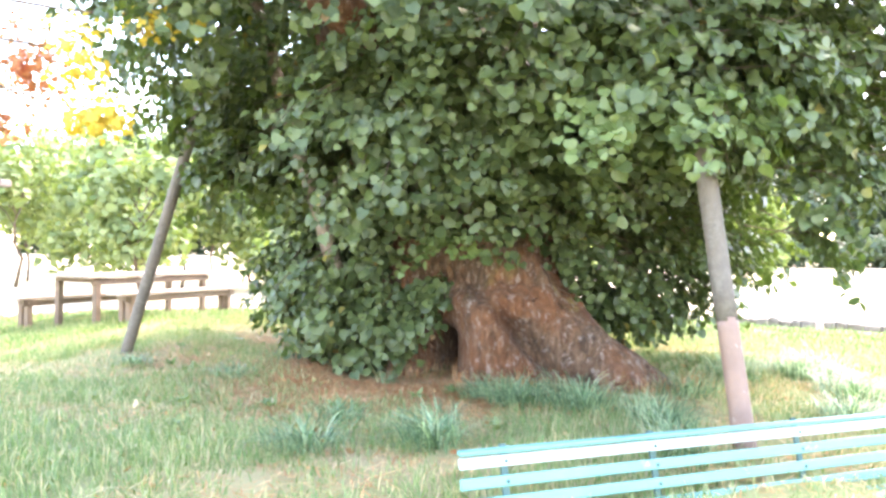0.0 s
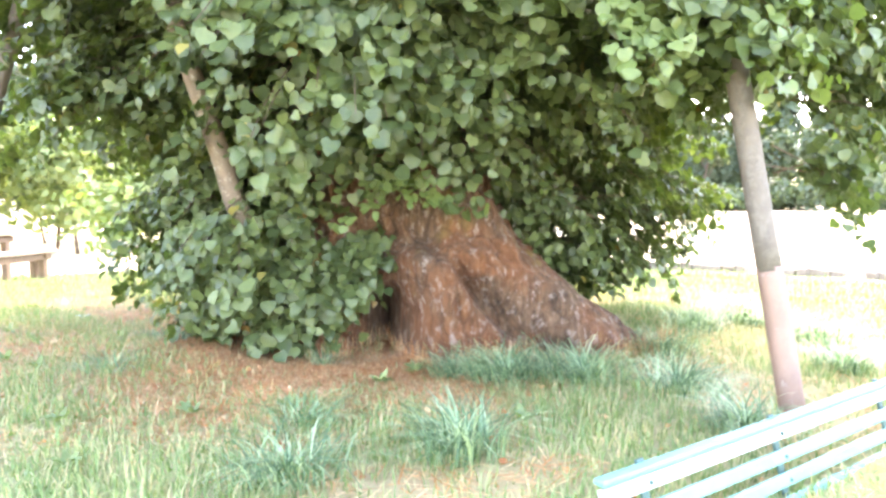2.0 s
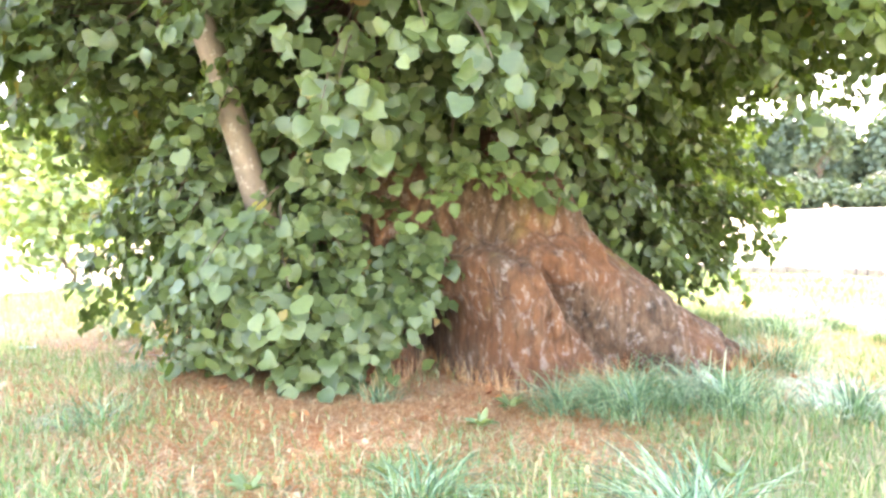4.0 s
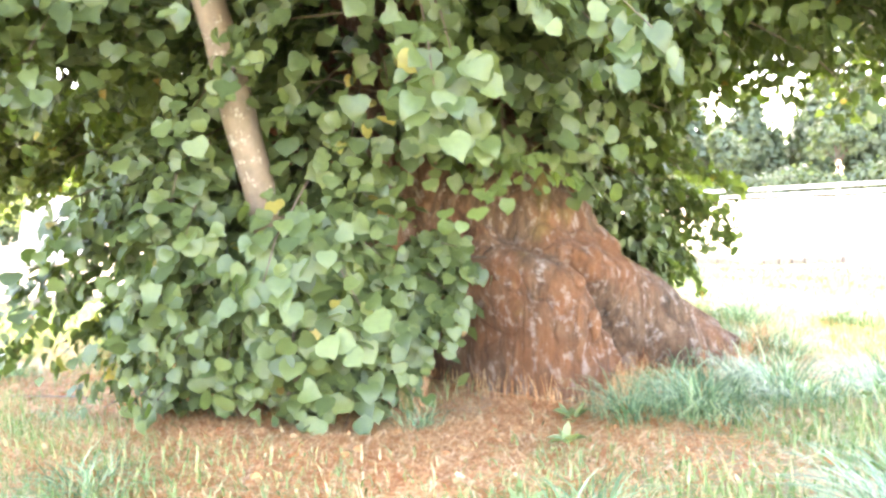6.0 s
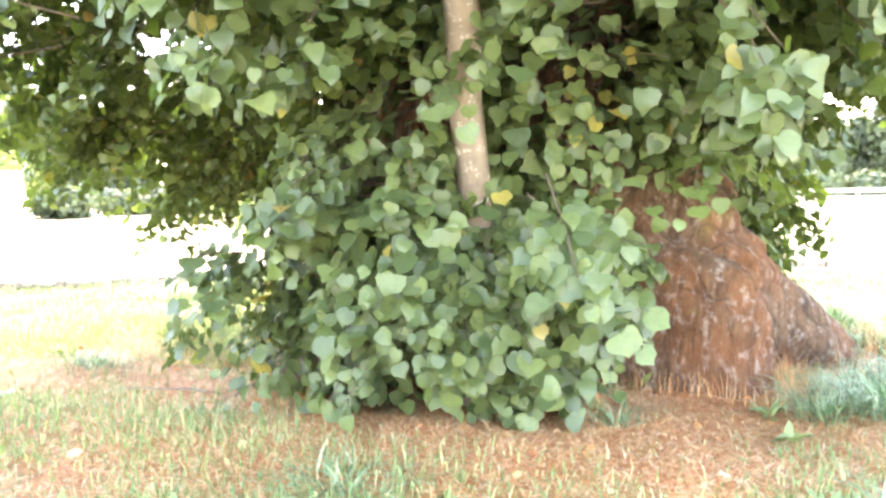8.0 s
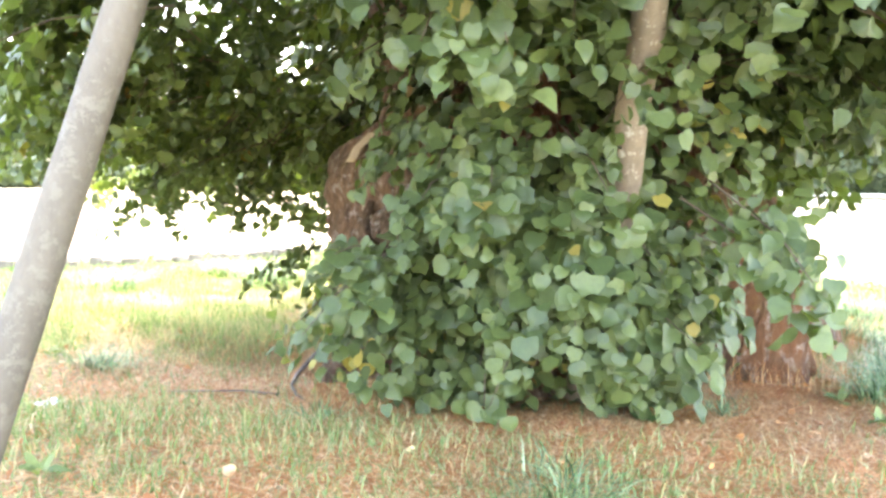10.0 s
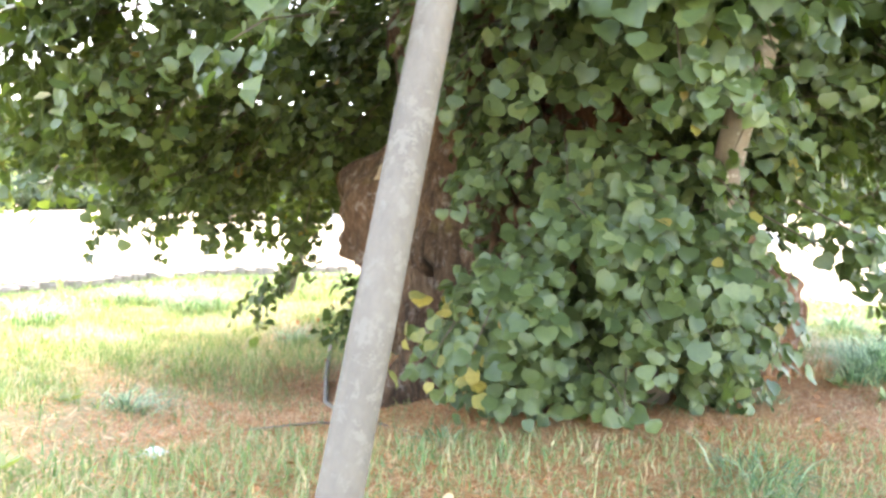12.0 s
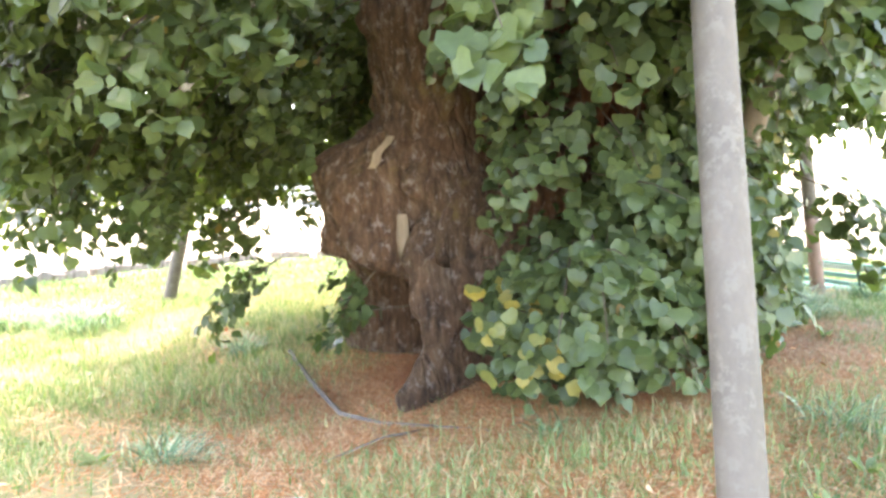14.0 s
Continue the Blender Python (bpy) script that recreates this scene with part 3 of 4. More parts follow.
# the unseen high crown, a wide dome of leaves added to shade the mound
rng = np.random.RandomState(21)
n = 3200
d = rng.normal(size=(n, 3))
d /= np.linalg.norm(d, axis=1, keepdims=True)
cp = np.array((0.2, 7.6, 7.0)) + d * np.array((3.4, 3.5, 4.0)) * rng.uniform(0.72, 1.0, (n, 1)) * (1 + 0.12 * np.sin(d[:, :1] * 9) * np.sin(d[:, 1:2] * 8))
cp = cp[cp[:, 2] > 3.9]
leaves_mesh("crown", cp - O, d[:len(cp)] + rng.normal(0, 0.5, (len(cp), 3)), rng.normal(0, 0.5, (len(cp), 3)) + np.array((0, 0, -0.6)), rng.uniform(0.16, 0.3, len(cp)), M_LEAF, linden)

# ---- props under the boughs ----


def support_pole(foot, lean, top_z, r, upper, lower, split, label):
    """A round pole that leans to the tree, foot in the turf; upper and lower stretch differ in colour."""
    ob = thing("support_pole", label, "pole", "poles that prop the boughs", at=foot)
    x, y = lean
    length = top_z - foot[2]
    n = 14
    def stretch(name, z0, z1, material):
        pts = [(x * z, y * z, z) for z in np.linspace(z0, z1, n)]
        rs = [r * (1.06 - 0.1 * (z / length)) for z in np.linspace(z0, z1, n)]
        v, f = tube(pts, rs, 20, 0.035, int(r * 1000))
        mesh_object(name, v, f, material, ob, True)
    if upper is lower:
        stretch("shaft", -0.15, length, upper)
    else:
        stretch("lower_shaft", -0.15, split, lower)
        stretch("upper_shaft", split - 0.02, length, upper)
    return ob


support_pole((-3.34, 7.49, 0.38), (0.308, -0.052), 4.2, 0.056, M_POLE, M_POLE, 1.0, "pale grey weathered pole leaning under a linden bough")
support_pole((1.86, 4.49, 0.3), (-0.091, 0.165), 3.6, 0.062, M_POLE, M_POLE_RUST, 0.85, "grey and rusty steel pole propping a linden bough")
support_pole((2.2, 11.1, 0.25), (0.12, -0.22), 3.2, 0.062, M_POLE_DARK, M_POLE, 0.9, "greyish pole standing in turf under low leaves")

# ---- the bench ----
BENCH_AT, BENCH_TURN = (0.16, 3.38, -0.06), 21.0
bench = thing("park_bench", "teal painted slatted park bench, sky light put into the pale top slat's colour", "bench", at=BENCH_AT, turn=BENCH_TURN)
BL = 2.9
recline = radians(14)


def back_at(h):
    return (h - 0.36) * math.tan(recline) - 0.08


lean_back = Matrix.Rotation(-recline, 4, "X")
part("top_rail", box_bm((BL, 0.045, 0.022), (BL / 2, back_at(0.71), 0.715), 0.007), M_TEAL, bench)
for k in range(4):
    h = 0.672 - 0.083 * k
    slat = part("slat", box_bm((BL, 0.024, 0.05), (BL / 2, back_at(h), h), 0.007, lean_back), M_TEAL_SKYLIT if k == 0 else M_TEAL, bench)
    for x in (0.22, 1.0, 1.9, BL - 0.22):
        bm = bmesh.new()
        bmesh.ops.create_cone(bm, cap_ends=True, segments=8, radius1=0.009, radius2=0.006, depth=0.008)
        bmesh.ops.rotate(bm, cent=(0, 0, 0), matrix=Matrix.Rotation(radians(90), 3, "X"), verts=bm.verts)
        bmesh.ops.translate(bm, vec=(x, back_at(h) - 0.015, h), verts=bm.verts)
        part("bolt", bm, M_IRON, slat, "dark iron bolt head")
for k in range(5):
    part("slat", box_bm((BL, 0.055, 0.026), (BL / 2, -0.16 - 0.083 * k, 0.385), 0.007), M_TEAL, bench)
for x in (0.22, 1.0, 1.9, BL - 0.22):
    part("bracket", box_bm((0.035, 0.014, 0.42), (x, back_at(0.53) + 0.022, 0.53), 0.004, lean_back), M_IRON, bench)
    part("arm", box_bm((0.035, 0.46, 0.03), (x, -0.31, 0.355), 0.005), M_IRON, bench)
    part("leg", box_bm((0.04, 0.035, 0.42), (x, -0.1, 0.15), 0.005), M_IRON, bench)
    part("leg", box_bm((0.04, 0.035, 0.42), (x, -0.48, 0.15), 0.005), M_IRON, bench)

# ---- grass ----


def blades(name, x, y, height, lean, width, material, seed, label, bend_by=0.5, segments=2):
    """Bent, tapering grass blades in one mesh."""
    rng = np.random.RandomState(seed)
    n = len(x)
    z = ground_z(x, y) - 0.01
    a = rng.uniform(0, 2 * math.pi, n)
    dirs = np.stack([np.cos(a), np.sin(a), np.zeros(n)], 1) if lean is None else lean
    side = np.stack([-dirs[:, 1], dirs[:, 0], np.zeros(n)], 1)
    base = np.stack([x, y, z], 1)
    b = rng.uniform(0.5 if bend_by > 1.4 else 0.3, 1.0, n)[:, None] * bend_by
    up = np.array((0, 0, 1.0))
    h, w = height[:, None], width[:, None]
    rows = []
    for k in range(segments):
        t = k / segments
        mid = base + up * h * (t - 0.55 * b * t * t) + dirs * h * b * 0.7 * t ** 1.7
        rows += [mid - side * w * (1 - 0.6 * t * t), mid + side * w * (1 - 0.6 * t * t)]
    rows.append(base + up * h * (1 - 0.55 * b) + dirs * h * b * 0.7)
    v = np.stack(rows, 1).reshape(-1, 3)
    f = []
    for k in range(segments - 1):
        f += [(2 * k, 2 * k + 1, 2 * k + 3), (2 * k, 2 * k + 3, 2 * k + 2)]
    f = np.array(f + [(2 * segments - 2, 2 * segments - 1, 2 * segments)])
    f = (f[None] + (2 * segments + 1) * np.arange(n)[:, None, None]).reshape(-1, 3)
    ob = mesh_object(name, v, f, material)
    return tagged(ob, label, "grass", kind="stuff")


rng = np.random.RandomState(5)
n = 600000
ga, gr = rng.uniform(0, 2 * math.pi, n), 8.2 * np.sqrt(rng.uniform(0.0, 1, n))
x, y = -0.4 + gr * np.cos(ga), 6.6 + gr * np.sin(ga)
patch = np.array([noise.noise(Vector((a * 0.8, b_ * 0.8, 0))) + 0.5 * noise.noise(Vector((a * 2.3, b_ * 2.3, 5))) for a, b_ in zip(x, y)])
dt = np.hypot(x + 0.2, y - 7.1)
dens = np.clip(np.minimum(dt - 1.05, np.hypot(x + 0.9, y - 8.1) - 0.7) / 0.6, 0.15, 1) * np.clip(0.95 + 2.6 * patch, 0.22, 1) * (y > 1.4)
ok = rng.uniform(0, 1, n) < dens
x, y, patch = x[ok], y[ok], patch[ok]
blades("grass", x, y, rng.uniform(0.04, 0.15, len(x)) * (1 + 0.8 * np.clip(patch, 0, 1)), None, rng.uniform(0.0016, 0.0042, len(x)), M_GRASS, 6, "short green grass with dry blades on the mound", 1.15)

# coarser grass on the rim of the mound and out to the stone wall
n = 130000
ga, gr = rng.uniform(0, 2 * math.pi, n), np.sqrt(rng.uniform(5.2 ** 2, 11.2 ** 2, n))
x, y = -0.4 + gr * np.cos(ga), 6.6 + gr * np.sin(ga)
ok = (y > 8) | (x > 4.5)
x, y = x[ok], y[ok]
blades("grass", x, y, rng.uniform(0.08, 0.22, len(x)), None, rng.uniform(0.004, 0.008, len(x)), M_LONG_GRASS, 7, "longer green grass beyond the mound", 1.15)


def tuft(x, y, spread, height, count, seed):
    """A clump of long blades that arch outwards and over to one side."""
    rng = np.random.RandomState(seed)
    count = int(count * 0.75)
    a = rng.normal(rng.uniform(0, 6.28), 1.7, count)
    r = spread * rng.uniform(0, 1, count) * 0.48
    b_ = a + rng.normal(0, 0.9, count)
    dirs = np.stack([np.cos(a), np.sin(a), np.zeros(count)], 1)
    ob = blades("grass_tuft", x + r * np.cos(b_), y + r * np.sin(b_), rng.uniform(0.3, 1.1, count) * height, dirs, rng.uniform(0.002, 0.0042, count), M_SEDGE, seed, "clump of long arching blue-green sedge", 1.42, 5)
    ob["group"] = "sedge clumps"


for i, q in enumerate(((0.6, 5.42, 0.5, 0.42, 650), (0.32, 5.6, 0.35, 0.34, 300), (1.05, 5.3, 0.55, 0.42, 650), (1.5, 5.0, 0.5, 0.4, 500), (1.95, 5.85, 0.5, 0.34, 400), (2.5, 6.35, 0.5, 0.38, 450), (3.25, 6.7, 0.6, 0.45, 700), (3.3, 5.9, 0.6, 0.42, 600),
                       (2.85, 5.2, 0.4, 0.4, 450), (3.8, 7.4, 0.6, 0.42, 500), (0.02, 4.35, 0.4, 0.42, 480), (-0.72, 4.35, 0.5, 0.36, 420), (-0.62, 4.95, 0.35, 0.3, 260), (-2.98, 6.95, 0.4, 0.26, 320), (1.4, 4.3, 0.4, 0.36, 400),
                       (-0.45, 6.2, 0.22, 0.22, 110), (-0.83, 6.85, 0.2, 0.18, 80), (0.9, 11.3, 0.7, 0.4, 700), (1.0, 12.0, 0.7, 0.42, 700), (-0.6, 11.8, 0.7, 0.4, 600), (0.18, 9.7, 0.35, 0.24, 260), (-1.9, 9.4, 0.4, 0.24, 300), (-1.75, 7.7, 0.2, 0.2, 110), (-1.8, 6.4, 0.35, 0.26, 240))):
    tuft(*q, 40 + i)

# dry leaves and straw round the foot of the tree
rng = np.random.RandomState(9)
n = 900
a, r = rng.uniform(0, 2 * math.pi, n), 1.0 + np.abs(rng.normal(0.6, 1.0, n))
x, y = -0.1 + r * np.cos(a), 7.1 + r * np.sin(a) * 1.05
lp = np.stack([x, y, ground_z(x, y) + 0.012 + rng.uniform(0, 0.02, n)], 1)
lit = leaves_mesh("leaf_litter", lp, np.array((0, 0, 1.0)) + rng.normal(0, 0.35, (n, 3)), rng.normal(0, 1, (n, 3)), rng.uniform(0.02, 0.05, n), M_LITTER, None)
tagged(lit, "dry brown fallen leaves round the foot of the tree", "leaf litter")

# straw: thin dry stalks lying flat, thickest below the suckers
n = 110000
a, r = rng.uniform(0, 2 * math.pi, n), 0.9 + np.minimum(np.abs(rng.normal(0.35, 0.5, n)), rng.uniform(1.2, 3.2, n))
x, y = -0.3 + r * np.cos(a), 7.0 + r * np.sin(a)
x[::3], y[::3] = x[::3] - 0.7, y[::3] + 0.8
d2 = rng.uniform(0, 2 * math.pi, n)
ln, w = rng.uniform(0.02, 0.075, n), rng.uniform(0.0014, 0.0036, n)
ux, uy = np.cos(d2), np.sin(d2)
tilt = rng.uniform(-0.3, 1.0, n)
q = []
gaps = rng.uniform(0, 1, n) < 0.36
wx, wy = -0.6 + rng.uniform(-5, 5, n), 5.6 + rng.uniform(-4.2, 5, n)
bare = np.array([noise.noise(Vector((u * 0.8, w_ * 0.8, 0))) + 0.5 * noise.noise(Vector((u * 2.3, w_ * 2.3, 5))) for u, w_ in zip(wx, wy)]) < -0.02
far_straw = gaps & bare & (np.hypot(wx + 0.2, wy - 7.1) < 5.2)
x, y = np.where(far_straw, wx, x), np.where(far_straw, wy, y)
for sx, sy in ((-1, -1), (1, -1), (1, 1), (-1, 1)):
    px, py = x + sx * ln * ux - sy * w * uy, y + sx * ln * uy + sy * w * ux
    q.append(np.stack([px, py, ground_z(x, y) + 0.022 + 0.3 * ln * sx * tilt], 1))
q = np.stack(q, 1).reshape(-1, 3)
tagged(mesh_object("straw", q, np.arange(4 * n).reshape(-1, 4), M_LITTER), "dry reddish straw and stalks under the tree", "straw", kind="stuff")

# ---- background ----


def far_tree(name, x, y, height, crown, material, seed, label, leaf=0.25, count=900, trunk_r=0.1, low=0.35, shape=(HEART, HEART_F)):
    rng = np.random.RandomState(seed)
    z0 = float(ground_z(np.array(x), np.array(y)))
    ob = thing(name, label, "tree", at=(x, y, z0))
    v, f = tube(bend((0, 0, -0.1), (rng.uniform(-0.2, 0.2), 0, height * 0.75), 5, 0, 0.05 * height ** 0.5, seed), np.linspace(trunk_r, trunk_r * 0.3, 6), 7, 0.2, seed)
    mesh_object("trunk", v, f, M_TWIG, ob, True)
    P, N = [], []
    for k in range(9):
        a, h = rng.uniform(0, 6.28), rng.uniform(low, 0.92)
        rr_ = crown * (0.65 if h < 0.8 else 0.35) * rng.uniform(0.4, 1)
        c = np.array((rr_ * math.cos(a), rr_ * math.sin(a), h * height))
        v, f = tube(bend((0, 0, max(0.2, h - 0.25) * height), c, 3, 0.1, 0.05, k), [trunk_r * 0.4, trunk_r * 0.3, trunk_r * 0.2, trunk_r * 0.1], 5)
        mesh_object("limb", v, f, M_TWIG, ob)
        d = rng.normal(size=(count // 9, 3))
        d /= np.linalg.norm(d, axis=1, keepdims=True)
        P.append(c + d * crown * 0.42 * rng.uniform(0.3, 1.1, (len(d), 1)))
        N.append(d + np.array((0, 0, 0.4)) + rng.normal(0, 0.4, d.shape))
    P, N = np.concatenate(P), np.concatenate(N)
    leaves_mesh("crown", P, N, np.array((0, 0, -0.7)) + rng.normal(0, 0.5, P.shape), rng.uniform(0.6, 1.2, len(P)) * leaf, material, ob, shape)
    return ob


CLUMP = np.array([(0, -0.1, 0), (0.5, 0.4, 0.06), (0, 1.0, -0.1), (-0.5, 0.4, 0.06)])
CLUMP_F = np.array([(0, 1, 2), (0, 2, 3)])


def woods(name, line, height, seed, label, material=M_HAZY_LEAF, step=2.2, leaf=0.6, per=130):
    """A belt of far trees along a line, one mesh of leaf clumps."""
    rng = np.random.RandomState(seed)
    P, N = [], []
    for (x0, y0), (x1, y1) in zip(line, line[1:]):
        k = int(math.hypot(x1 - x0, y1 - y0) / step) + 1
        for t in np.linspace(0, 1, k):
            h = height * rng.uniform(0.6, 1.15)
            cx, cy = x0 + (x1 - x0) * t + rng.normal(0, 1.2), y0 + (y1 - y0) * t + rng.normal(0, 1.5)
            d = rng.normal(size=(per, 3))
            d /= np.linalg.norm(d, axis=1, keepdims=True)
            r = np.array((2.0, 2.0, h * 0.5)) * rng.uniform(0.55, 1.05, (per, 1))
            c = np.array((cx, cy, float(ground_z(np.array(cx), np.array(cy))) + h * 0.5))
            P.append(c + d * r)
            N.append(d + rng.normal(0, 0.5, d.shape))
    P, N = np.concatenate(P), np.concatenate(N)
    ob = leaves_mesh(name, P, N, np.array((0, 0, -0.6)) + rng.normal(0, 0.5, P.shape), rng.uniform(0.6, 1.2, len(P)) * leaf, material, None, (CLUMP, CLUMP_F))
    return tagged(ob, label, "woods", kind="stuff")


woods("woods", ((-30, 60), (0, 75), (30, 75), (60, 62), (80, 40), (90, 10), (80, -30)), 12, 31, "dark green belt of trees along the far field edge", per=1700, leaf=0.75, step=1.7)
woods("hedge", ((-8, 50), (15, 56), (34, 52), (55, 38), (62, 20)), 2.6, 33, "low dark hedge along the far side of the field", per=600, leaf=0.4, step=1.6)
woods("woods", ((-60, 30), (-45, 45), (-30, 60)), 10, 32, "green belt of trees behind the picnic ground", per=900, leaf=0.7)

# ---- things on the ground ----
gz = lambda x, y: float(ground_z(np.array(x), np.array(y)))


def ground_line(points, lift):
    return [(x, y, gz(x, y) + h + lift) for x, y, h in points]


stick = thing("fallen_branch", "bare grey fallen branch curving over dry litter", "branch", at=(-1.2, 8.3, gz(-1.2, 8.3)))
pts = [Vector(p) - stick.location for p in ground_line([(0.1, 9.32, 0.03), (-0.45, 9.05, 0.02), (-0.9, 8.8, 0.02), (-1.2, 8.52, 0.01), (-1.42, 8.22, 0.01), (-1.55, 7.95, 0.0), (-1.48, 7.75, 0.01)], 0.014)]
v, f = tube(pts, [0.017, 0.016, 0.015, 0.012, 0.01, 0.007, 0.004], 8, 0.3, 4)
mesh_object("main_stem", v, f, M_STICK, stick, True)
pts = [Vector(p) - stick.location for p in ground_line([(-1.42, 8.3, 0.0), (-1.58, 8.48, 0.03), (-1.95, 8.7, 0.02)], 0.014)]
v, f = tube(pts, [0.008, 0.006, 0.003], 6, 0.3, 5)
mesh_object("side_twig", v, f, M_STICK, stick, True)

bm = bmesh.new()
bmesh.ops.create_grid(bm, x_segments=6, y_segments=6, size=0.055)
for v in bm.verts:
    v.co.z = 0.03 * noise.noise(v.co * 14 + Vector((3, 1, 0))) + 0.02
    v.co.x *= 1 + 0.2 * noise.noise(v.co * 9)
bmesh.ops.solidify(bm, geom=list(bm.faces), thickness=0.004)
scrap = part("paper_scrap", bm, M_PAPER)
scrap.location = (-2.54, 8.68, gz(-2.54, 8.68) + 0.008)
tagged(scrap, "crumpled white scrap lying in grass", "litter")


def bark_strip(a0, z0, z1, half, seed, material, label):
    """A bare strip on the bole between two heights, half as wide in degrees."""
    rows, cols = 16, 7
    v = []
    for i in range(rows):
        z = z0 + (z1 - z0) * i / (rows - 1)
        w = half * (0.35 + 0.65 * math.sin(math.pi * (i + 0.5) / rows)) * (1 + 0.2 * noise.noise(Vector((i * 0.4, seed, 0))))
        for j in range(cols):
            t = j / (cols - 1) * 2 - 1
            a = a0 + w * t + 0.6 * noise.noise(Vector((i * 0.2, seed, 3)))
            r = float(trunk_radius(np.array(a), np.array(z))) + 0.055 - 0.05 * t * t
            v.append((r * math.cos(radians(a)), r * math.sin(radians(a)), z))
    f = [(i * cols + j, i * cols + j + 1, (i + 1) * cols + j + 1, (i + 1) * cols + j) for i in range(rows - 1) for j in range(cols - 1)]
    mesh_object("bare_wood", v, f, material, linden, True, label)


bark_strip(133, 0.95, 1.36, 1.8, 1, M_DEAD, "pale bare wood where bark fell off")
bark_strip(128, 1.64, 1.84, 0.42, 2, M_DEAD, "pale bare wood where bark fell off")

# ---- picnic ground ----


def plank_bench(parent_name, label, at, turn, length, width, height, planks, group=""):
    ob = thing(parent_name, label, "table" if height > 0.6 else "bench", group, at, turn)
    w = width / planks
    for k in range(planks):
        part("plank", box_bm((length, w - 0.012, 0.045), (0, -width / 2 + w * (k + 0.5), height - 0.022), 0.008), M_WOOD, ob)
    for sx in (-1, 1):
        x = sx * (length / 2 - 0.22)
        part("cross_beam", box_bm((0.08, width * 0.9, 0.07), (x, 0, height - 0.08), 0.008), M_WOOD_DARK, ob)
        for sy in (-1, 1):
            part("leg", box_bm((0.09, 0.09, height - 0.02), (x, sy * (width / 2 - 0.1), (height - 0.12) / 2 - 0.03), 0.01), M_WOOD_DARK, ob)
    part("side_rail", box_bm((length * 0.92, 0.04, 0.09), (0, -width / 2 + 0.07, height - 0.1), 0.006), M_WOOD_DARK, ob)
    return ob


TAB = Vector((-5.3, 11.8, 0))
TURN = 69.0
tdir, tside = Vector((math.cos(radians(TURN)), math.sin(radians(TURN)), 0)), Vector((math.sin(radians(TURN)), -math.cos(radians(TURN)), 0))
plank_bench("picnic_table", "weathered wooden plank picnic table on sunny grass", (TAB.x, TAB.y, gz(TAB.x, TAB.y)), TURN, 2.7, 1.0, 0.76, 6)
for sgn, off in ((1, 0.0), (-1, -0.2)):
    c = TAB + tside * (0.95 * sgn) + tdir * off
    plank_bench("picnic_bench", "low weathered wooden bench beside picnic table", (c.x, c.y, gz(c.x, c.y)), TURN, 2.6, 0.34, 0.45, 2, "benches at the picnic table")

# ---- trees of the surroundings ----
for i, (x, y, h, c) in enumerate(((-8.6, 19, 4.4, 1.7), (-11.5, 22, 5.0, 2.0), (-6.4, 24, 4.6, 1.9), (-14.5, 20, 5, 2.0), (-4.2, 27, 4.8, 2.0), (-9, 30, 6, 2.6), (-17, 27, 6, 2.6), (-2, 33, 5, 2.4), (-12.5, 35, 7, 3.0), (-7.5, 26, 5, 2.4), (-10, 25, 5.5, 2.4), (-13, 29, 6, 2.6), (-5, 31, 5.5, 2.6), (-15.5, 24, 5.5, 2.4), (-18, 34, 8, 3.2), (-6.5, 38, 7, 3.2), (0.5, 40, 6, 3.0))):
    tagged(far_tree("young_tree", x, y, h, c, M_LIGHT_LEAF, 60 + i, "slender young tree with light green sunlit leaves", 0.22, 1700, 0.06, 0.3), group="young trees behind the picnic table")
far_tree("shrub", -3.4, 16.3, 2.3, 1.4, M_LIGHT_LEAF, 80, "rounded light green shrub at the field edge", 0.14, 1400, 0.05, 0.2)
far_tree("field_tree", 13.5, 33, 4.2, 2.6, M_LIGHT_LEAF, 81, "low spreading yellow-green tree in the pale field", 0.26, 1500, 0.12, 0.3)
far_tree("staked_sapling", 4.4, 22, 2.0, 0.8, M_LIGHT_LEAF, 82, "small sapling standing in the pale field", 0.12, 260, 0.03, 0.5)
for i, (x, y) in enumerate(((44, 50), (50, 46), (38, 56), (55, 40), (30, 60), (60, 32), (47, 58))):
    tagged(far_tree("field_edge_tree", x, y, 7 + i % 3, 2.6, M_HAZY_LEAF, 90 + i, "pale-stemmed green tree before the woods", 0.4, 1000, 0.14, 0.45), group="trees along the field edge")

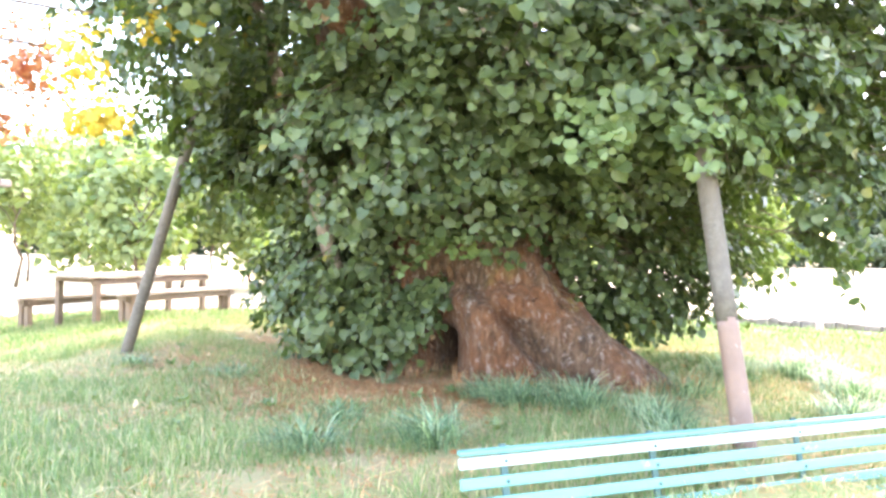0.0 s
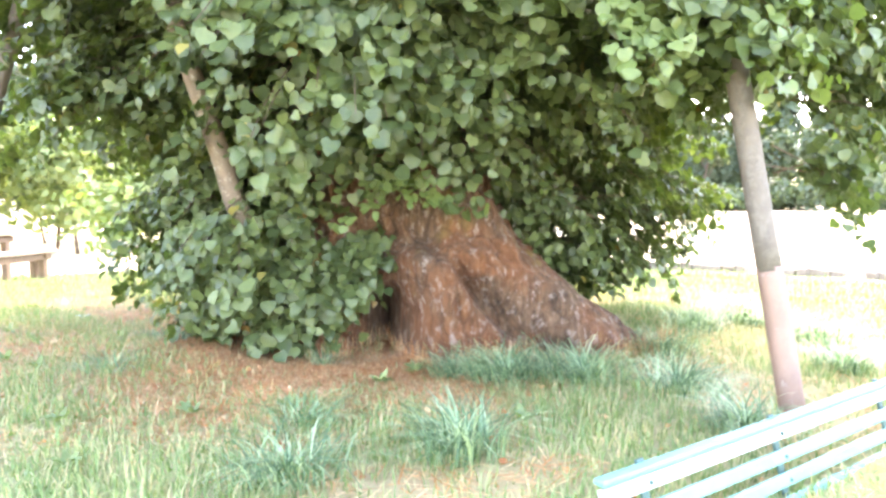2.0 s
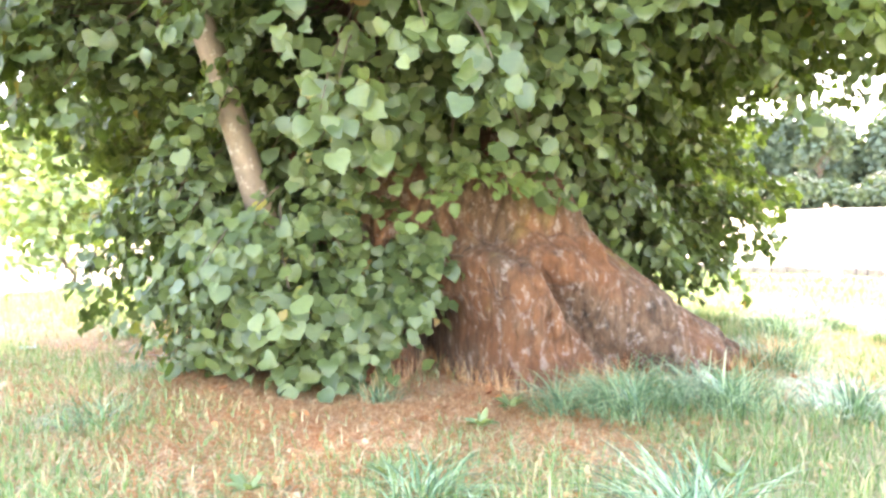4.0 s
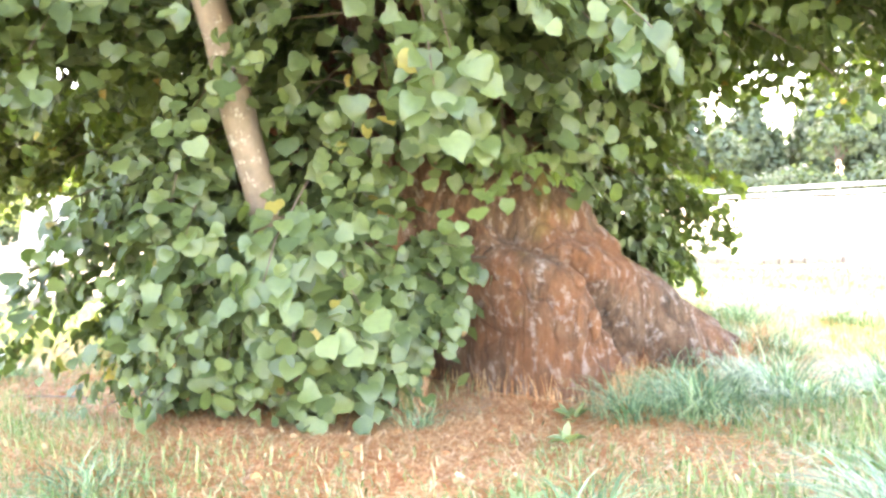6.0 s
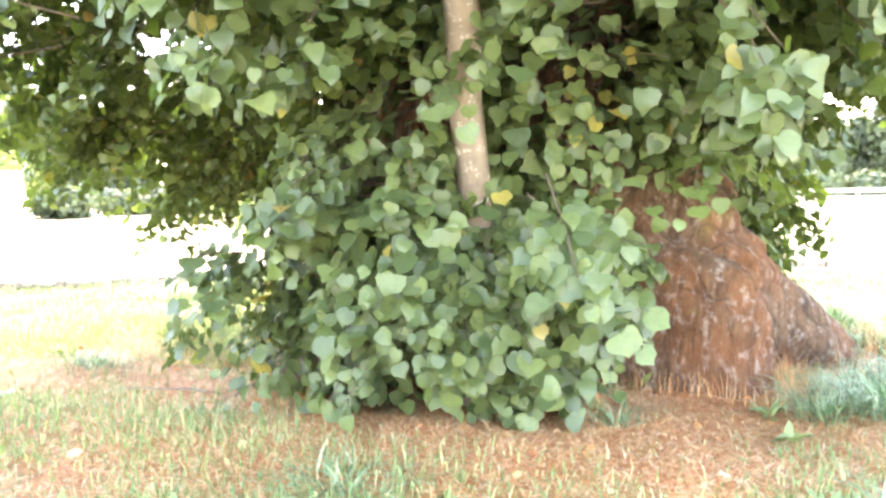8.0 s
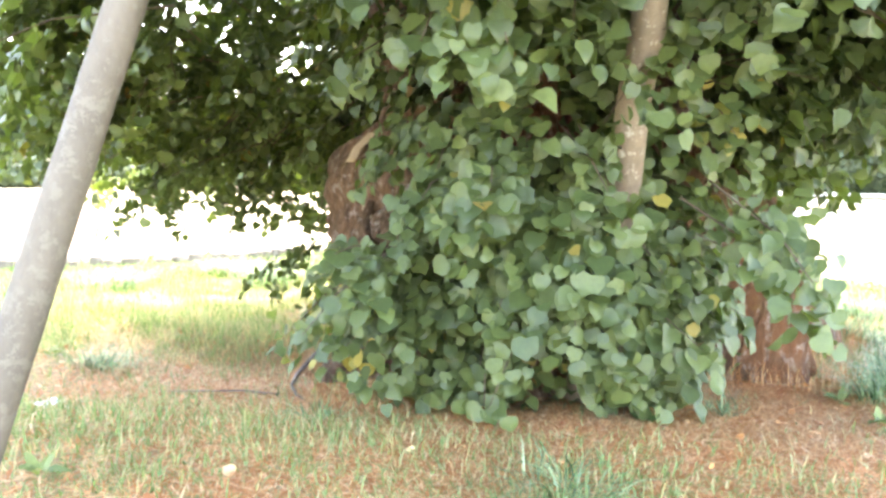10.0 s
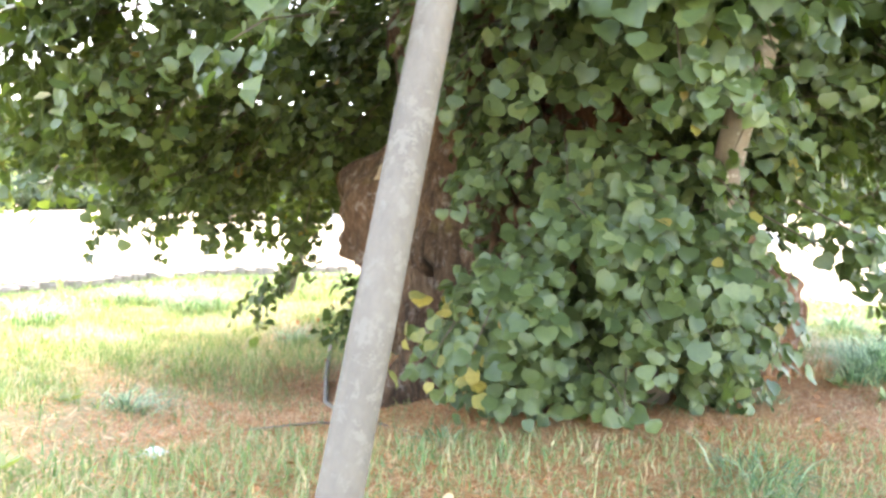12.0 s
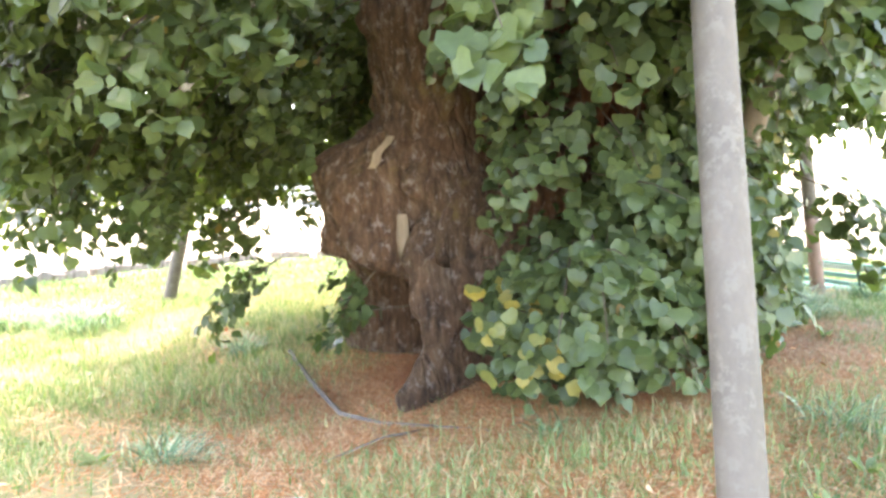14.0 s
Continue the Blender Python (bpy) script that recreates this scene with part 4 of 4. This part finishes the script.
# maple that overhangs the start of the path with yellow and rusty sprays
maple = thing("maple_tree", "young maple with yellow and rusty autumn leaves", "tree", at=(-5.4, 4.4, gz(-5.4, 4.4)))
mo = Vector(maple.location)
v, f = tube(bend((0, 0, -0.1), (0.2, 0.1, 3.6), 6, 0, 0.03, 3), np.linspace(0.09, 0.05, 7), 9, 0.2, 3)
mesh_object("trunk", v, f, M_TWIG, maple, True)
for name, c, r, k, material in (("yellow_spray", (-2.3, 4.95, 2.42), (0.26, 0.2, 0.16), 95, M_YELLOW_LEAF), ("yellow_spray", (-2.45, 5.0, 2.85), (0.22, 0.2, 0.3), 70, M_YELLOW_LEAF), ("yellow_spray", (-2.0, 5.2, 3.15), (0.3, 0.2, 0.15), 50, M_YELLOW_LEAF),
                                ("rusty_spray", (-3.2, 5.6, 2.95), (0.3, 0.25, 0.4), 130, M_RED_LEAF), ("rusty_spray", (-3.45, 5.6, 2.5), (0.2, 0.25, 0.2), 50, M_RED_LEAF)):
    c, k = np.array(c), int(k * 1.9)
    rg = np.random.RandomState(int(abs(c[0] * 100)))
    d = rg.normal(size=(k, 3))
    d /= np.linalg.norm(d, axis=1, keepdims=True)
    p = c + d * np.array(r) * rg.uniform(0.2, 1.1, (k, 1))
    leaves_mesh(name, p - np.array(mo), d + np.array((0.3, -0.6, 0.5)) + rg.normal(0, 0.4, (k, 3)), rg.normal(0, 0.5, (k, 3)) + np.array((0, 0, -0.7)), rg.uniform(0.035, 0.07, k), material, maple, (LOBED, LOBED_F))
    v, f = tube(bend((0.2, 0.1, 2.6), Vector(c) - mo, 6, 0.2, 0.03, 8), np.linspace(0.025, 0.006, 7), 6, 0.2, 8)
    mesh_object("limb", v, f, M_TWIG, maple, True)

# ---- far built things ----
rail = thing("guard_rail", "grey steel guard rail on a pale concrete kerb", "guard rail", at=(38, 0, gz(38, 8)))
for k in range(8):
    part("post", box_bm((0.1, 0.14, 1.5), (0, 2 + 4 * k, 0.75), 0.01), M_STEEL, rail)
for z in (0.95, 1.35):
    part("rail", box_bm((0.06, 29, 0.2), (-0.08, 16, z), 0.02), M_STEEL, rail)
part("kerb", box_bm((0.4, 29, 0.5), (0, 16, 0.2), 0.03), M_PLASTER, rail)

pier = thing("boundary_pier", "white plastered tapering pier at the field edge", "pier", at=(0.4, 32.5, gz(0.4, 32.5)))
bm = bmesh.new()
bmesh.ops.create_cone(bm, cap_ends=True, segments=4, radius1=1.25, radius2=0.75, depth=2.4)
bmesh.ops.bevel(bm, geom=list(bm.edges), offset=0.05, segments=2, affect="EDGES")
bmesh.ops.translate(bm, vec=(0, 0, 1.2), verts=bm.verts)
part("body", bm, M_PLASTER, pier)
part("cap", box_bm((1.3, 1.3, 0.12), (0, 0, 2.44), 0.03), M_PLASTER, pier)

post = thing("info_post", "dark flat-topped box on a pale post", "sign", at=(-8.0, 12.0, gz(-8.0, 12.0)))
part("post", box_bm((0.1, 0.1, 2.4), (0, 0, 1.2), 0.01), M_POLE, post)
part("box", box_bm((0.5, 0.3, 0.12), (0.05, 0, 2.45), 0.02), M_POLE_DARK, post)

# ---- low dry-stone wall beyond the mound, stone by stone ----
wall = thing("stone_wall", "low dry-stone wall of grey and brown stones", "wall", at=(3, 15.5, gz(3, 15.5)))
rng = np.random.RandomState(77)
stones = []
for k in range(6):
    bm = bmesh.new()
    bmesh.ops.create_cube(bm, size=1)
    bmesh.ops.bevel(bm, geom=list(bm.edges), offset=0.16, segments=1, affect="EDGES")
    for v in bm.verts:
        v.co += Vector(rng.uniform(-0.08, 0.08, 3))
    me = bpy.data.meshes.new("stone")
    bm.to_mesh(me)
    bm.free()
    me.materials.append(M_STONE)
    stones.append(me)
line = [(-2.5, 18.6), (0, 16.9), (2.5, 15.8), (5.5, 15.9), (8.2, 14.6), (10.2, 12.2), (11.4, 9.6)]
for (x0, y0), (x1, y1) in zip(line, line[1:]):
    length = math.hypot(x1 - x0, y1 - y0)
    s = rng.uniform(0, 0.2)
    while s < length:
        w = rng.uniform(0.12, 0.34)
        if rng.rand() < 0.8:
            x, y = x0 + (x1 - x0) * (s + w / 2) / length, y0 + (y1 - y0) * (s + w / 2) / length
            st = new("stone", stones[rng.randint(6)])
            st.parent = wall
            st.location = Vector((x, y, gz(x, y) + 0.06))  - wall.location
            st.rotation_euler = (rng.uniform(-0.1, 0.1), rng.uniform(-0.1, 0.1), math.atan2(y1 - y0, x1 - x0) + rng.uniform(-0.15, 0.15))
            st.scale = (w, rng.uniform(0.2, 0.3), rng.uniform(0.12, 0.26))
        s += w

# ---- the linden leaves nearest to the path, one by one ----
one = bpy.data.meshes.new("leaf")
one.from_pydata(HEART.tolist(), [], HEART_F.tolist())
one.polygons.foreach_set("use_smooth", [True] * len(one.polygons))
one.materials.append(M_LEAF_ONE)
lx, ly, lnn = leaf_frames(P_NEAR - O, N_NEAR, T_NEAR)
for i in range(len(P_NEAR)):
    lf = new("leaf", one)
    lf.parent = linden
    q = P_NEAR[i] - O
    m = Matrix(((lx[i][0], ly[i][0], lnn[i][0], q[0]), (lx[i][1], ly[i][1], lnn[i][1], q[1]), (lx[i][2], ly[i][2], lnn[i][2], q[2]), (0, 0, 0, 1)))
    lf.matrix_local = m @ Matrix.Scale(S_NEAR[i], 4)


# ---- weeds and dry stalks by the foot of the tree ----


def weed(x, y, count, size, seed):
    rg = np.random.RandomState(seed)
    a = np.linspace(0, 6.28, count, endpoint=False) + rg.uniform(-0.3, 0.3, count)
    d = np.stack([np.cos(a), np.sin(a), rg.uniform(0.2, 0.9, count)], 1)
    ob = leaves_mesh("weed", d * 0.02 + np.array((0, 0, 0.03)), np.array((0, 0, 1.0)) - 0.5 * d + rg.normal(0, 0.2, d.shape), d, rg.uniform(0.7, 1.2, count) * size, M_LIGHT_LEAF, None, (HEART * np.array((0.55, 1.3, 1.0)), HEART_F))
    ob.location = (x, y, gz(x, y))
    tagged(ob, "low broad-leaved green weed in the grass", "weed", "weeds in the grass")


for i, (x, y) in enumerate(((-0.15, 5.55), (0.1, 5.75), (-0.7, 5.2), (-2.3, 6.6), (-1.2, 5.3), (-3.0, 8.9), (-2.1, 9.6), (-2.6, 6.9), (-1.8, 5.2), (0.4, 4.6), (-1.6, 4.6), (-2.9, 7.9))):
    weed(x, y, 8, 0.06, 300 + i)
rng = np.random.RandomState(19)
n = 1500
a = np.radians(rng.uniform(-125, -35, n))
r = trunk_radius(np.degrees(a), np.full(n, 0.45)) + 0.03 + np.abs(rng.normal(0, 0.09, n))
x, y = TREE.x + r * np.cos(a), TREE.y + r * np.sin(a)
blades("dry_stalks", x, y, rng.uniform(0.06, 0.26, n), None, rng.uniform(0.001, 0.0022, n), M_LITTER, 20, "dry pale stalks standing at the foot of the trunk", 0.7)
